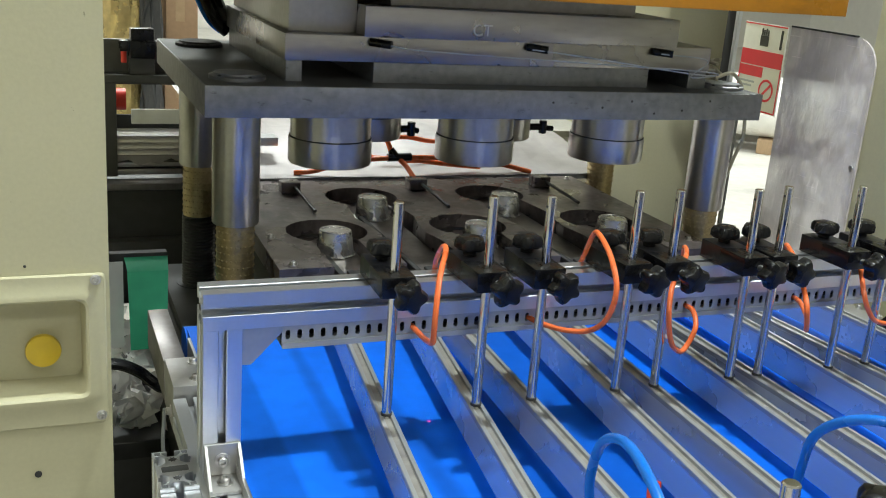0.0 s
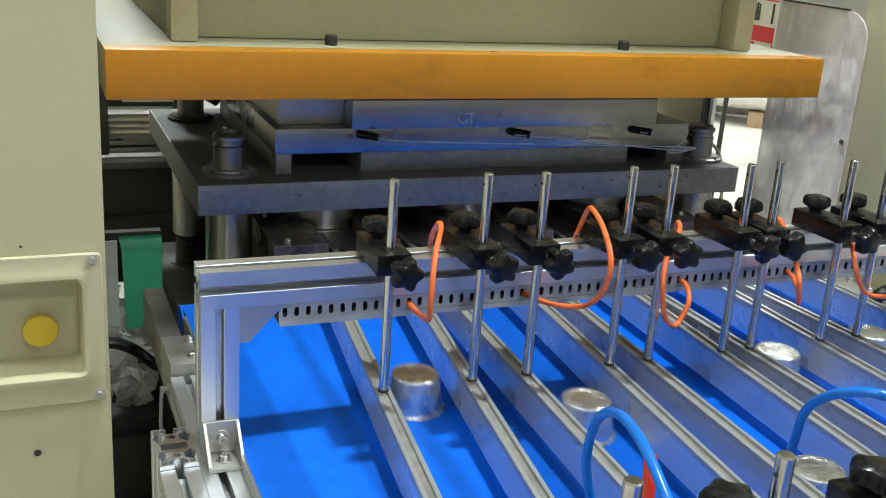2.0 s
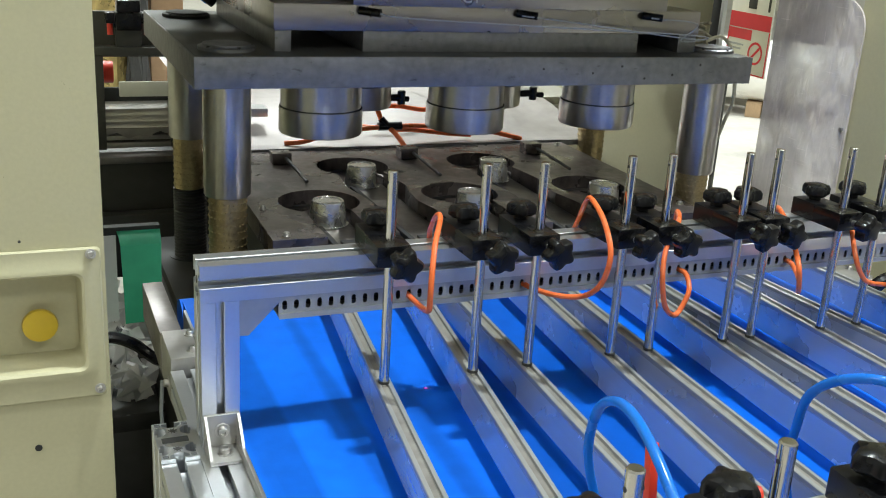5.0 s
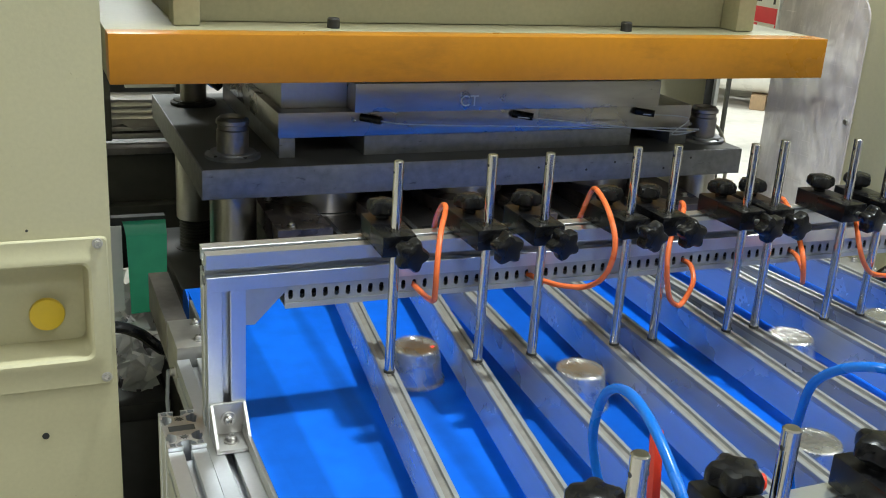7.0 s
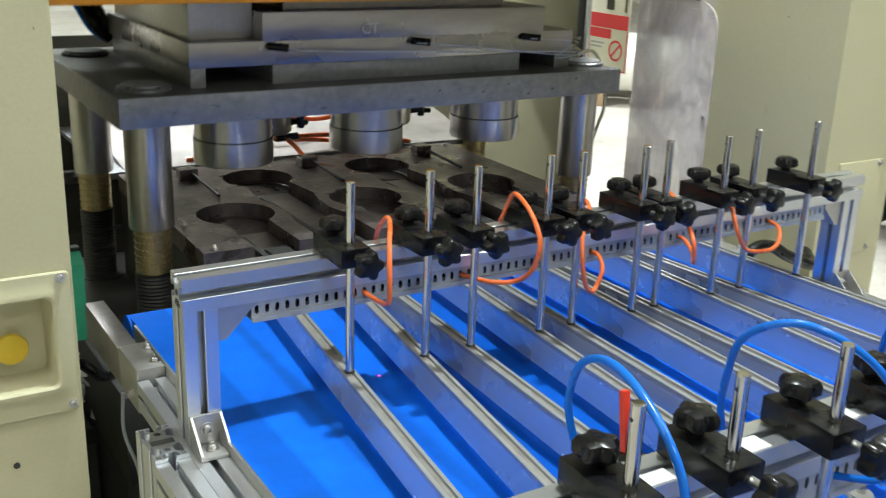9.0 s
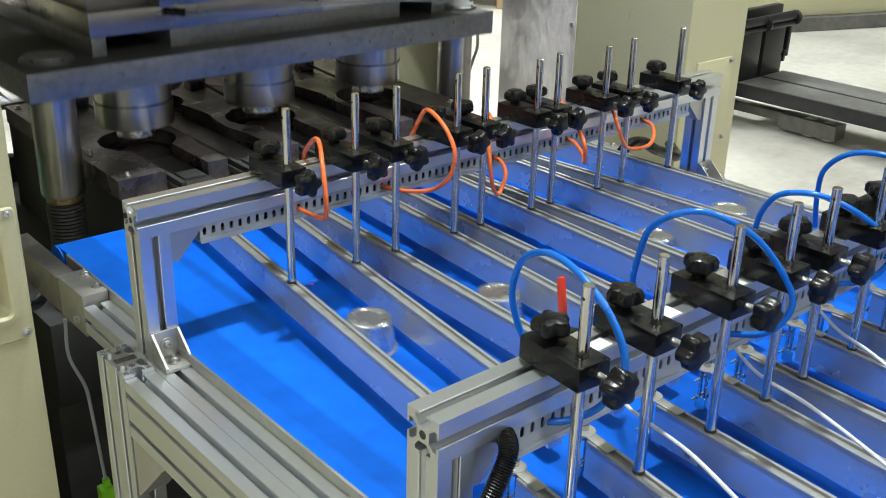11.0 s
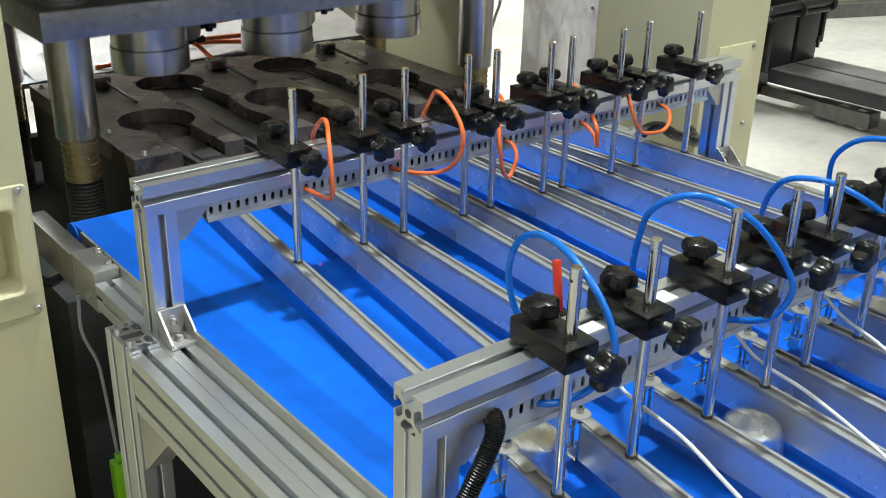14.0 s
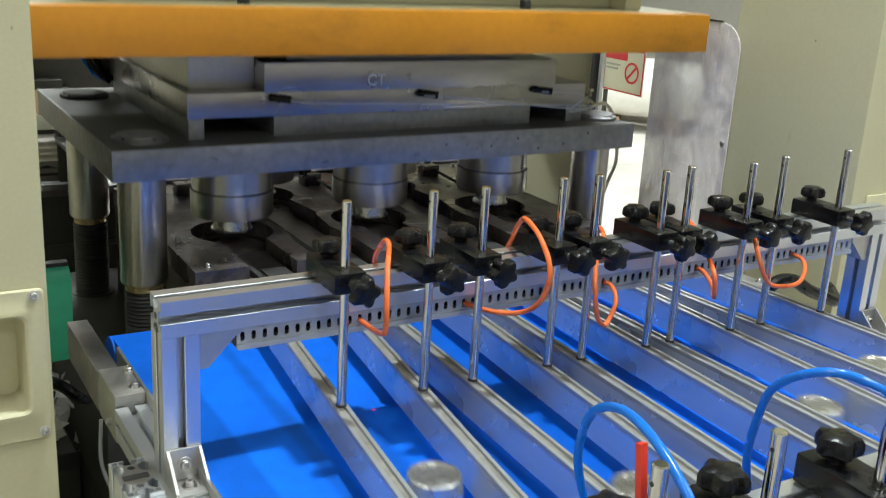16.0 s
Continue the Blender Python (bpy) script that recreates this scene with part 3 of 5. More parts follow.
def rod_clamp(i, x, y, z_top, beam_y, twist, label, group):
    """A black cross clamp on the beam that holds one upright rod over its rail."""
    c = thing("rod_clamp", pose(x, y, 1.0, 0, 0, twist), label, "rod clamp", group)
    dy = beam_y - y
    bm = bmesh.new()
    add_box(bm, -0.0185, 0.0185, -0.016, dy + 0.030, 0.0012, 0.0245, bevel=0.0018)
    part("block", bm, BLACK, c)
    bm = rod(bmesh.new(), (0, dy + 0.010, 0.022), (0, dy + 0.010, 0.032), 0.0075, 16)
    collar = bm
    tk = part("top_knob", star_knob(bmesh.new(), pose(0, dy + 0.010, 0.030, 0, 0, 17 * i), 0.0185, 0.014), BLACK, c)
    part("collar", collar, BLACK, tk)
    bm = rod(bmesh.new(), (0.005, -0.014, 0.0115), (0.005, -0.034, 0.0115), 0.0038, 12)
    stud = bm
    fk = part("front_knob", star_knob(bmesh.new(), pose(0.005, -0.031, 0.0115, 90, 0, 0) @ pose(0, 0, 0, 0, 0, 23 * i), 0.0185, 0.017), BLACK, c)
    part("stud", stud, CHROME, fk, "bright steel stud")
    bm = rod(bmesh.new(), (0, 0, 0.855 - 1.0), (0, 0, z_top - 1.0), 0.0054, 16, 0.001)
    rd = part("rod", bm, ROD, c, "polished steel rod")
    bm = rod(bmesh.new(), (-0.0054, -0.0005, z_top - 1.012), (0.0056, -0.0005, z_top - 1.012), 0.0017, 10)
    part("cross_hole", bm, DARK, rd, "dark drilled hole")
    bm = lathe(bmesh.new(), [(0.0062, 0.8622 - 1), (0.0062, 0.8650 - 1)], None, 14)
    part("foot_nut", bm, DARK, rd)
    return c


def clamps():
    zt = [1.101, 1.104, 1.103, 1.106, 1.106, 1.104, 1.107, 1.105, 1.110, 1.112]
    for i in range(10):
        rod_clamp(i, X1[i], Y1, zt[i], 0.006, (-2, 1, -1, 2, 0, 1, -2, 2, 0, 1)[i], "black star-knob clamp holding a polished rod on the gantry beam", "clamps on the rear gantry")
        rod_clamp(i + 4, X2[i], Y2, 1.092, G2Y + 0.006, (-4, -2, -3, -1, 1, 0, 2, 1, 2, 3)[i], "black star-knob clamp holding a polished rod on the front gantry", "clamps on the front gantry")


# ---- the press ----
def left_column():
    c = thing("press_column", pose(0, 0, 0), "cream enamelled press column with a recessed yellow button", "press column", "press columns")
    fx0, fx1, fz0, fz1 = -0.300, -0.100, 0.810, 0.936
    bm = bmesh.new()
    y0, y1 = 0.195, 1.55
    for a in ((-0.75, fx0, y0, y1, 0, 2.4), (fx1, -0.077, y0, y1, 0, 2.4), (fx0, fx1, y0, y1, 0, fz0), (fx0, fx1, y0, y1, fz1, 2.4), (fx0, fx1, y0 + 0.06, y1, fz0, fz1)):
        add_box(bm, *a)
    part("shell", bm, CREAM, c, smooth=False)
    # raised panel with a recess
    bm = bmesh.new()
    out, inn = (-0.320, -0.0815, 0.776, 0.964), (fx0 + 0.004, fx1 - 0.004, fz0 + 0.004, fz1 - 0.004)
    def loop(r, y, c=0.0):
        x0, x1, z0, z1 = r
        if not c:
            return [bm.verts.new((x, y, z)) for x, z in ((x0, z0), (x1, z0), (x1, z1), (x0, z1))]
        pts = []
        for cx, cz, a0 in ((x0 + c, z0 + c, 180), (x1 - c, z0 + c, 270), (x1 - c, z1 - c, 0), (x0 + c, z1 - c, 90)):
            pts += [(cx + c * math.cos(radians(a0 + k * 30)), cz + c * math.sin(radians(a0 + k * 30))) for k in range(4)]
        return [bm.verts.new((x, y, z)) for x, z in pts]
    def grow(r, d):
        return (r[0] - d, r[1] + d, r[2] - d, r[3] + d)
    rings = [loop(out, 0.194, 0.006), loop(out, 0.1905, 0.006), loop(grow(out, -0.0015), 0.189, 0.006), loop(grow(inn, 0.014), 0.189, 0.014), loop(grow(inn, 0.010), 0.1865, 0.014),
             loop(grow(inn, 0.003), 0.1865, 0.010), loop(inn, 0.190, 0.010), loop(grow(inn, -0.004), 0.240, 0.010)]
    for a, b in zip(rings, rings[1:]):
        for i in range(len(a)):
            bm.faces.new((a[i], a[(i + 1) % len(a)], b[(i + 1) % len(a)], b[i]))
    bm.faces.new(rings[-1])
    bp = part("button_panel", bm, CREAM, c, "raised cream panel with a deep recess")
    bm = lathe(bmesh.new(), [(0.013, 0), (0.013, 0.012), (0.0195, 0.014), (0.0205, 0.018), (0.0195, 0.022), (0.008, 0.0245)], pose(-0.1515, 0.240, 0.8605, 90, 0, 0), 32)
    part("push_button", bm, YELLOW, bp, "yellow mushroom push button")
    for x, z in ((-0.0925, 0.957), (-0.0895, 0.786), (-0.31, 0.957), (-0.31, 0.786)):
        bolt("screw", bp, pose(x, 0.1888, z, 90, 0, 0), 0.0042)
    bm = lathe(bmesh.new(), [(0.0042, 0), (0.0042, 0.0012)], pose(-0.163, 0.1948, 0.713, 90, 0, 0), 12)
    part("plugged_hole", bm, DARK, c)
    bm = lathe(bmesh.new(), [(0.0016, 0), (0.0016, 0.0012)], pose(-0.167, 0.1948, 0.975, 90, 0, 0), 10)
    part("plugged_hole", bm, DARK, c)


def right_column():
    c = thing("press_column", pose(0, 0, 0), "cream enamelled press column with a scratched acrylic side guard", "press column", "press columns")
    part("shell", box(1.292, 1.492, 0.172, 0.50, 0, 2.4, bevel=0.003), CREAM, c)
    part("rear_shell", box(1.292, 1.304, 0.935, 1.75, 0, 2.4, bevel=0.002), CREAM, c)
    part("lower_shell", box(1.293, 1.304, 0.50, 0.935, 0, 0.60), CREAM, c, smooth=False)
    part("upper_shell", box(1.293, 1.304, 0.50, 0.935, 1.55, 2.4), CREAM, c, smooth=False)
    sp = part("side_panel", box(1.330, 1.455, 0.1675, 0.1715, 0.776, 0.966, bevel=0.0015), CREAM, c, "raised cream cover plate")
    for x, z in ((1.446, 0.958), (1.446, 0.785)):
        bolt("screw", sp, pose(x, 0.1675, z, 90, 0, 0), 0.0042)
    part("edge_bar", box(1.284, 1.3, 0.905, 0.934, 0.6, 1.55, bevel=0.001), DARK, c, "black edge bar")
    part("edge_trim", box(1.2825, 1.2915, 0.893, 0.903, 0.6, 1.55), ALU, c, "thin aluminium edge trim")
    # rounded acrylic guard on the inner side
    g = tagged(new("acrylic_guard"), "scratched clear acrylic guard sheet with a rounded corner", "guard")
    bm = bmesh.new()
    y0, y1, z0, z1, r = 0.476, 0.716, 0.62, 1.238, 0.055
    pts = [(y0, z0), (y1, z0), (y1, z1)] + [(y0 + r - r * math.sin(radians(a)), z1 - r + r * math.cos(radians(a))) for a in range(0, 91, 10)]
    v0 = [bm.verts.new((1.2805, y, z)) for y, z in pts]
    v1 = [bm.verts.new((1.2845, y, z)) for y, z in pts]
    bm.faces.new(v0), bm.faces.new(v1[::-1])
    for i in range(len(pts)):
        bm.faces.new((v0[i], v0[(i + 1) % len(pts)], v1[(i + 1) % len(pts)], v1[i]))
    ob = part("sheet", bm, ACRYL, g, smooth=False)
    for z in (0.70, 1.0):
        bm = rod(bmesh.new(), (1.277, 0.487, z), (1.2925, 0.487, z), 0.005, 12)
        part("stand_off", bm, CHROME, g)
    part("dark_edge", box(1.2795, 1.2855, 0.533, 0.716, 1.2382, 1.2415), DARK, g)


def warning_sign():
    K = 1.16
    s = thing("warning_sign", pose(1.54, 1.113, 1.107), "red and white machine warning sign board", "sign")
    part("board", box(-0.0015, 0.0015, -0.069 * K, 0.069 * K, -0.093 * K, 0.093 * K, bevel=0.0008), PAPER, s)
    part("post", box(0.0016, 0.012, 0.060 * K, 0.067 * K, -1.107, 0.10, bevel=0.001), GREY_BED, s, "slim grey sign post")
    def bar(nm, y0, y1, z0, z1, mat):
        part(nm, box(-0.0030, -0.0018, y0 * K, y1 * K, z0 * K, z1 * K), mat, s, smooth=False)
    bar("red_band", -0.067, 0.067, 0.004, 0.036, SIGN_RED)
    bar("red_band", -0.010, 0.066, -0.020, 0.0015, SIGN_RED)
    bar("dark_strip", -0.058, -0.052, 0.044, 0.084, DARK)
    bar("text_bar", 0.012, 0.060, -0.034, -0.030, DUCT)
    bar("text_bar", 0.020, 0.060, -0.043, -0.039, DUCT)
    bar("edge_line", -0.068, 0.068, 0.089, 0.0915, SIGN_RED)
    bar("edge_line", -0.068, 0.068, -0.0915, -0.089, SIGN_RED)
    bar("edge_line", 0.0655, 0.068, -0.0885, 0.003, SIGN_RED)
    bar("edge_line", -0.068, -0.0655, -0.0885, 0.003, SIGN_RED)
    # pictogram: a dark glove shape, and a ring with a slash
    bm = bmesh.new()
    add_box(bm, -0.0030, -0.0018, -0.014, 0.012, 0.046, 0.068)
    for k in range(4):
        add_box(bm, -0.0030, -0.0018, -0.013 + k * 0.0065, -0.009 + k * 0.0065, 0.0685, 0.080 + 0.003 * (k % 2))
    for v in bm.verts:
        v.co.y, v.co.z = v.co.y * K, v.co.z * K
    part("pictogram", bm, DARK, s, "dark pictogram block", smooth=False)
    bm = bmesh.new()
    n = 28
    for k in range(n):
        a0, a1 = 2 * math.pi * k / n, 2 * math.pi * (k + 1) / n
        q = [(-0.030 + rr * math.cos(a), -0.045 + rr * math.sin(a)) for rr, a in ((0.024, a0), (0.024, a1), (0.019, a1), (0.019, a0))]
        bm.faces.new([bm.verts.new((-0.0030, y, z)) for y, z in q])
    v = [bm.verts.new((-0.0030, -0.030 + y, -0.045 + z)) for y, z in ((-0.016, 0.012), (-0.012, 0.016), (0.016, -0.012), (0.012, -0.016))]
    bm.faces.new(v)
    for v in bm.verts:
        v.co.y, v.co.z = v.co.y * K, v.co.z * K
    part("prohibition_ring", bm, SIGN_RED, s, "red prohibition ring", smooth=False)


POSTS = [(0.161, 0.69), (1.107, 0.69), (0.166, 1.13), (1.126, 1.13)]
PX0, PX1, PY0, PY1 = 0.096, 1.150, 0.61, 1.24
HOLES = [(0.338, 0.750), (0.620, 0.757), (0.908, 0.762), (0.476, 0.986), (0.767, 0.984)]
HOLE_R = 0.0745
DIE_Z = 0.835


def lower_die():
    d = thing("lower_die_set", pose(0, 0, 0), "dark oiled steel lower die set with five round openings", "die set")
    # bolster, base plate and riser are black to paint the shaded void
    part("bolster", box(0.06, 1.20, 0.56, 1.34, 0.42, 0.59, bevel=0.004), DARK, d, "thick bolster plate blackened for the shade under the dies")
    part("base_plate", box(0.098, 1.150, 0.60, 1.24, 0.5902, 0.615, bevel=0.002), DARK, d)
    def bay(hx, hy, w):
        """The rim of a round opening that runs out into its chute, w either side of the middle."""
        p = math.atan2(math.sqrt(HOLE_R ** 2 - w ** 2), w)
        return [(hx + HOLE_R * math.cos(q), hy + HOLE_R * math.sin(q)) for q in (math.pi + p - (math.pi + 2 * p) * k / 30 for k in range(31))]
    outline = [(0.205, 0.545)]
    for k, (hx, hy) in enumerate(HOLES[:3]):
        outline += [(hx - 0.042, 0.545)] + bay(hx, hy, 0.042) + [(hx + 0.042, 0.545)]
        if k < 2:
            bx, by = HOLES[3 + k]
            left = [(bx - 0.055, 0.545), (bx - 0.055, 0.66), (bx - 0.044, 0.72), (bx - 0.050, 0.78), (bx - 0.060, 0.83), (bx - 0.054, 0.885)]
            outline += left + bay(bx, by, 0.048) + [(2 * bx - x, y) for x, y in reversed(left)]
    outline += [(1.030, 0.545), (1.045, 0.60), (1.045, 1.13), (0.215, 1.13)]
    part("die_plate", sheet_with_holes(outline, [], 0.800, DIE_Z), DIE, d, "dark die plate with round openings", smooth=False)
    part("riser", box(0.215, 1.035, 0.56, 1.12, 0.6155, 0.7995), DARK, d)
    # chute floors between the die blocks, at a lower level
    for k, (x, y) in enumerate(HOLES):
        w, y1 = (0.041, y - 0.062) if k < 3 else (0.045, y - 0.058)
        part("chute_floor", box(x - w + 0.003, x + w - 0.003, 0.49, y1 - 0.004, 0.800, 0.8125, bevel=0.001), PLATE_WARM, d, "worn steel chute floor")
        part("chute_stop", box(x - w + 0.006, x - w + 0.016, 0.50, y1 - 0.05, 0.8127, 0.824, bevel=0.001), DARK, d)
        part("spring_pad", box(x - 0.012, x + 0.030, 0.535, 0.575, 0.8127, 0.818, bevel=0.001), DARK, d)
    for x, y in HOLES:
        pad = part("ejector_pad", lathe(bmesh.new(), [(0.004, -0.004), (0.004, 0.0), (0.064, 0.0), (0.066, -0.003), (0.066, -0.012)], pose(x, y, DIE_Z - 0.0305), 36), DIE, d, "recessed steel ejector pad")
        part("pad_rim", lathe(bmesh.new(), [(0.0715, 0.0), (0.0715, 0.006), (0.0740, 0.0075), (0.0742, 0.0)], pose(x, y, DIE_Z - 0.0345), 36), PLATE_WARM, pad)
    for x, y in ((0.336, 1.035), (0.616, 1.040), (0.916, 1.040)):
        part("nozzle_block", box(x - 0.020, x + 0.020, y - 0.016, y + 0.016, DIE_Z + 0.0004, DIE_Z + 0.024, bevel=0.002), DIE, d)
        bm = rod(bmesh.new(), (x + 0.008, y - 0.016, DIE_Z + 0.014), (x + 0.012, y - 0.165, DIE_Z + 0.004), 0.0034, 8)
        part("blow_pipe", bm, DARK, d, "thin dark steel blow pipe")
    for x, y in ((0.232, 0.565), (0.228, 0.72), (1.02, 0.60), (0.232, 1.10), (1.02, 1.10)):
        bolt("bolt", d, pose(x, y, DIE_Z), 0.005)
    # guide pillars in brass ball cages
    for x, y in POSTS:
        p = thing("guide_pillar", pose(x, y, 0.6152), "chromed guide pillar in a perforated brass ball cage", "guide pillar", "guide pillars")
        part("pillar", lathe(bmesh.new(), [(0.0265, 0), (0.0265, 0.355), (0.0245, 0.357), (0.0245, 0.364), (0.0275, 0.366), (0.0275, 0.372), (0.022, 0.377), (0.021, 0.370)], None, 28), PLATE_WARM, p)
        bm = lathe(bmesh.new(), [(0.0315, 0.152), (0.0315, 0.305)], None, 32)
        cage = part("ball_cage", bm, BRASS, p, "perforated brass ball cage")
        bm = bmesh.new()
        for k in range(12):
            for j in range(24):
                a = 2 * math.pi * (j + 0.5 * (k % 2)) / 24
                bmesh.ops.create_icosphere(bm, subdivisions=1, radius=0.0021, matrix=pose(0.0315 * math.cos(a), 0.0315 * math.sin(a), 0.160 + k * 0.0125))
        tagged(part("balls", bm, BRASS, cage), kind="stuff")
        part("spring", lathe(bmesh.new(), [(0.034, 0.002)] + [(0.0345 - 0.003 * (k % 2), 0.003 + 0.0035 * k) for k in range(43)], None, 24), DARK, p, "black return spring")
        part("base_ring", lathe(bmesh.new(), [(0.045, 0), (0.045, 0.0015), (0.036, 0.0018)], None, 28), DARK, p)


def upper_die():
    """Everything that goes up and down with the slide; built with its plate's underside at z = 0."""
    u = thing("press_slide", pose(0, 0, 1.07), "press slide with an orange front beam, steel die plates and punches", "press slide")
    part("punch_plate", box(PX0, PX1, PY0, PY1, 0.0, 0.050, bevel=0.0015), PLATE, u, "ground steel punch plate with oil smears")
    part("oily_top", box(PX0 + 0.003, PX1 - 0.003, PY0 + 0.003, PY1 - 0.003, 0.0495, 0.0506), GREY_BED, u, "dark oily top of the punch plate", smooth=False)
    part("spacer", box(0.235, 0.262, 0.668, 1.18, 0.0502, 0.085, bevel=0.001), PLATE, u)
    part("spacer", box(0.385, 0.925, 0.668, 1.18, 0.0502, 0.085, bevel=0.001), PLATE, u)
    part("spacer", box(1.015, 1.055, 0.668, 1.18, 0.0502, 0.085, bevel=0.001), PLATE, u)
    part("backing_plate", box(0.232, 1.056, 0.664, 1.20, 0.0852, 0.128, bevel=0.0015), PLATE_LIT, u)
    part("head_plate", box(0.362, 0.972, 0.655, 1.22, 0.1282, 0.178, bevel=0.0015), PLATE_LIT, u, "ground steel head plate with chalk marks")
    part("adapter", box(0.42, 0.90, 0.70, 1.15, 0.1782, 0.215), PLATE_WARM, u)
    # added pale block: paints the light on the plates' left side
    part("lit_side_block", box(0.245, 0.3615, 0.70, 1.19, 0.1282, 0.205, bevel=0.002), ALU_RAW, u, "pale block painted as the head plates' lit left side")
    for x, y in POSTS:
        bm = lathe(bmesh.new(), [(0.0395, -0.002), (0.0395, -0.190), (0.0380, -0.1925)], pose(x, y, 0), 36)
        part("guide_bush", bm, CHROME, u, "bright chromed guide bush")
        bm = lathe(bmesh.new(), [(0.046, 0.0502), (0.046, 0.056), (0.040, 0.058), (0.0385, 0.0605), (0.029, 0.0605)], pose(x, y, 0), 32)
        bh = part("bush_head", bm, DARK if y > 1 else PLATE, u)
        for k in range(5):
            bolt("bolt", bh, pose(x + 0.041 * math.cos(k * 1.256), y + 0.041 * math.sin(k * 1.256), 0.055), 0.003, DARK)
    for x, y in HOLES:
        bm = lathe(bmesh.new(), [(0.071, -0.001), (0.071, -0.056), (0.0705, -0.0565), (0.074, -0.058), (0.074, -0.100), (0.072, -0.103)], pose(x, y, 0), 44)
        pn = part("punch", bm, CHROME, u, "bright turned steel punch")
        bm = lathe(bmesh.new(), [(0.0715, -0.0558), (0.0732, -0.0563), (0.0732, -0.0580), (0.0715, -0.0585)], pose(x, y, 0), 44)
        part("punch_groove", bm, DARK, pn)
    # black push-in elbows on the rear punches, and the cable bundle beside the plates
    for x, y, e in ((0.549, 0.975, 0.040), (0.852, 1.000, 0.062)):
        bm = rod(bmesh.new(), (x, y, -0.088), (x + e * 0.6, y, -0.088), 0.0075, 14, 0.001)
        rod(bm, (x + e * 0.6, y, -0.102), (x + e * 0.6, y, -0.074), 0.0085, 14, 0.001)
        rod(bm, (x + e * 0.62, y, -0.090), (x + e, y, -0.092), 0.006, 14, 0.001)
        part("elbow_fitting", bm, BLACK, u, "black push-in elbow fitting")
    for k, (mat, r, dx) in enumerate(((BLACK, 0.013, 0.0), (BLACK, 0.013, 0.024), (HOSE_B, 0.0045, -0.016))):
        pts = [(0.17 + dx, 1.262, 0.32), (0.172 + dx, 1.258, 0.23), (0.178 + dx, 1.235, 0.175), (0.196 + dx, 1.21, 0.122), (0.215 + dx, 1.205, 0.09), (0.236 + dx, 1.205, 0.072)]
        part("cable", tube(pts, r, 12, 10), mat, u, "black corrugated cable" if mat is BLACK else "blue air line")
    # orange beam and the cream slide body
    zo = 0.209
    part("orange_beam", box(-0.046, 1.214, 0.500, 0.545, zo, zo + 0.071, bevel=0.0015), ORANGE, u, "orange painted slide front beam")
    part("slide_base", box(-0.046, 1.214, 0.5455, 1.25, zo + 0.002, zo + 0.0705, bevel=0.002), CREAM_SHADED, u)
    part("slide_body", box(0.06, 1.12, 0.640, 1.25, zo + 0.0708, zo + 1.0, bevel=0.006), CREAM_SHADED, u, "cream slide body")
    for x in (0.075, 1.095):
        part("slide_rib", box(x - 0.02, x + 0.02, 0.590, 0.6395, zo + 0.0708, zo + 0.6, bevel=0.004), CREAM_SHADED, u)
    for x in (0.30, 0.835):
        part("cap_screw", lathe(bmesh.new(), [(0.010, 0), (0.010, 0.014), (0.008, 0.016)], pose(x, 0.585, zo + 0.0706), 18), DARK, u)
    for x in (0.375, 0.665, 0.925):
        bm = rod(bmesh.new(), (x, 0.662, 0.119), (x + 0.03, 0.640, 0.117), 0.007, 12)
        part("hose_nipple", bm, BLACK, u)
    for k, x in enumerate((0.395, 0.665, 0.93)):
        pts = [(x, 0.64, 0.117), (x + 0.10, 0.635, 0.108), (1.00, 0.640, 0.088 - 0.006 * k), (1.075, 0.66, 0.078), (1.115, 0.74, 0.075)]
        part("air_line", tube(pts, 0.0012, 8, 6), DUCT, u, "thin translucent air line")
    for k in range(6):
        bm = lathe(bmesh.new(), [(0.0022, 0), (0.0022, 0.0006)], pose((0.70, 0.80, 0.86, 0.97, 1.03, 0.91)[k], PY0 - 0.0002, (0.03, 0.022, 0.034, 0.018, 0.036, 0.012)[k], 90, 0, 0), 10)
        part("plugged_hole", bm, DARK, u)
    # slack loops of yellowed clear hose lying on the plate's end
    for k in range(4):
        cx, cy, r = 1.082 + 0.006 * k, 0.752 + 0.012 * k, 0.034 + 0.004 * (k % 2)
        pts = [(cx + 1.25 * r * math.cos(q), cy + 2.0 * r * math.sin(q), 0.066 + 0.008 * k + 0.010 * math.sin(q * 1.5 + k)) for q in (radians(-40 + 52 * j) for j in range(7))]
        part("slack_hose", tube(pts, 0.0036, 10, 8), PALE_HOSE, u, "yellowed clear hose lying in slack loops")
    pts = [(1.10, 0.70, 0.068), (1.150, 0.715, 0.075), (1.185, 0.724, 0.050), (1.200, 0.720, 0.0), (1.200, 0.713, -0.053), (1.200, 0.730, -0.098), (1.198, 0.756, -0.164), (1.19, 0.79, -0.20)]
    part("slack_hose", tube(pts, 0.0038, 10, 8), PALE_HOSE, u, "pale slack hose hanging from the plate's end")
    # chalk marks on the head plate
    curve = bpy.data.curves.new("chalk", "FONT")
    curve.body, curve.size, curve.extrude = "CT", 0.028, 0.0002
    txt = new("chalk_mark", curve)
    txt.parent = u
    txt.matrix_local = pose(0.555, 0.6544, 0.136, 90, 0, 0)
    curve.materials.append(PAPER)
    return u


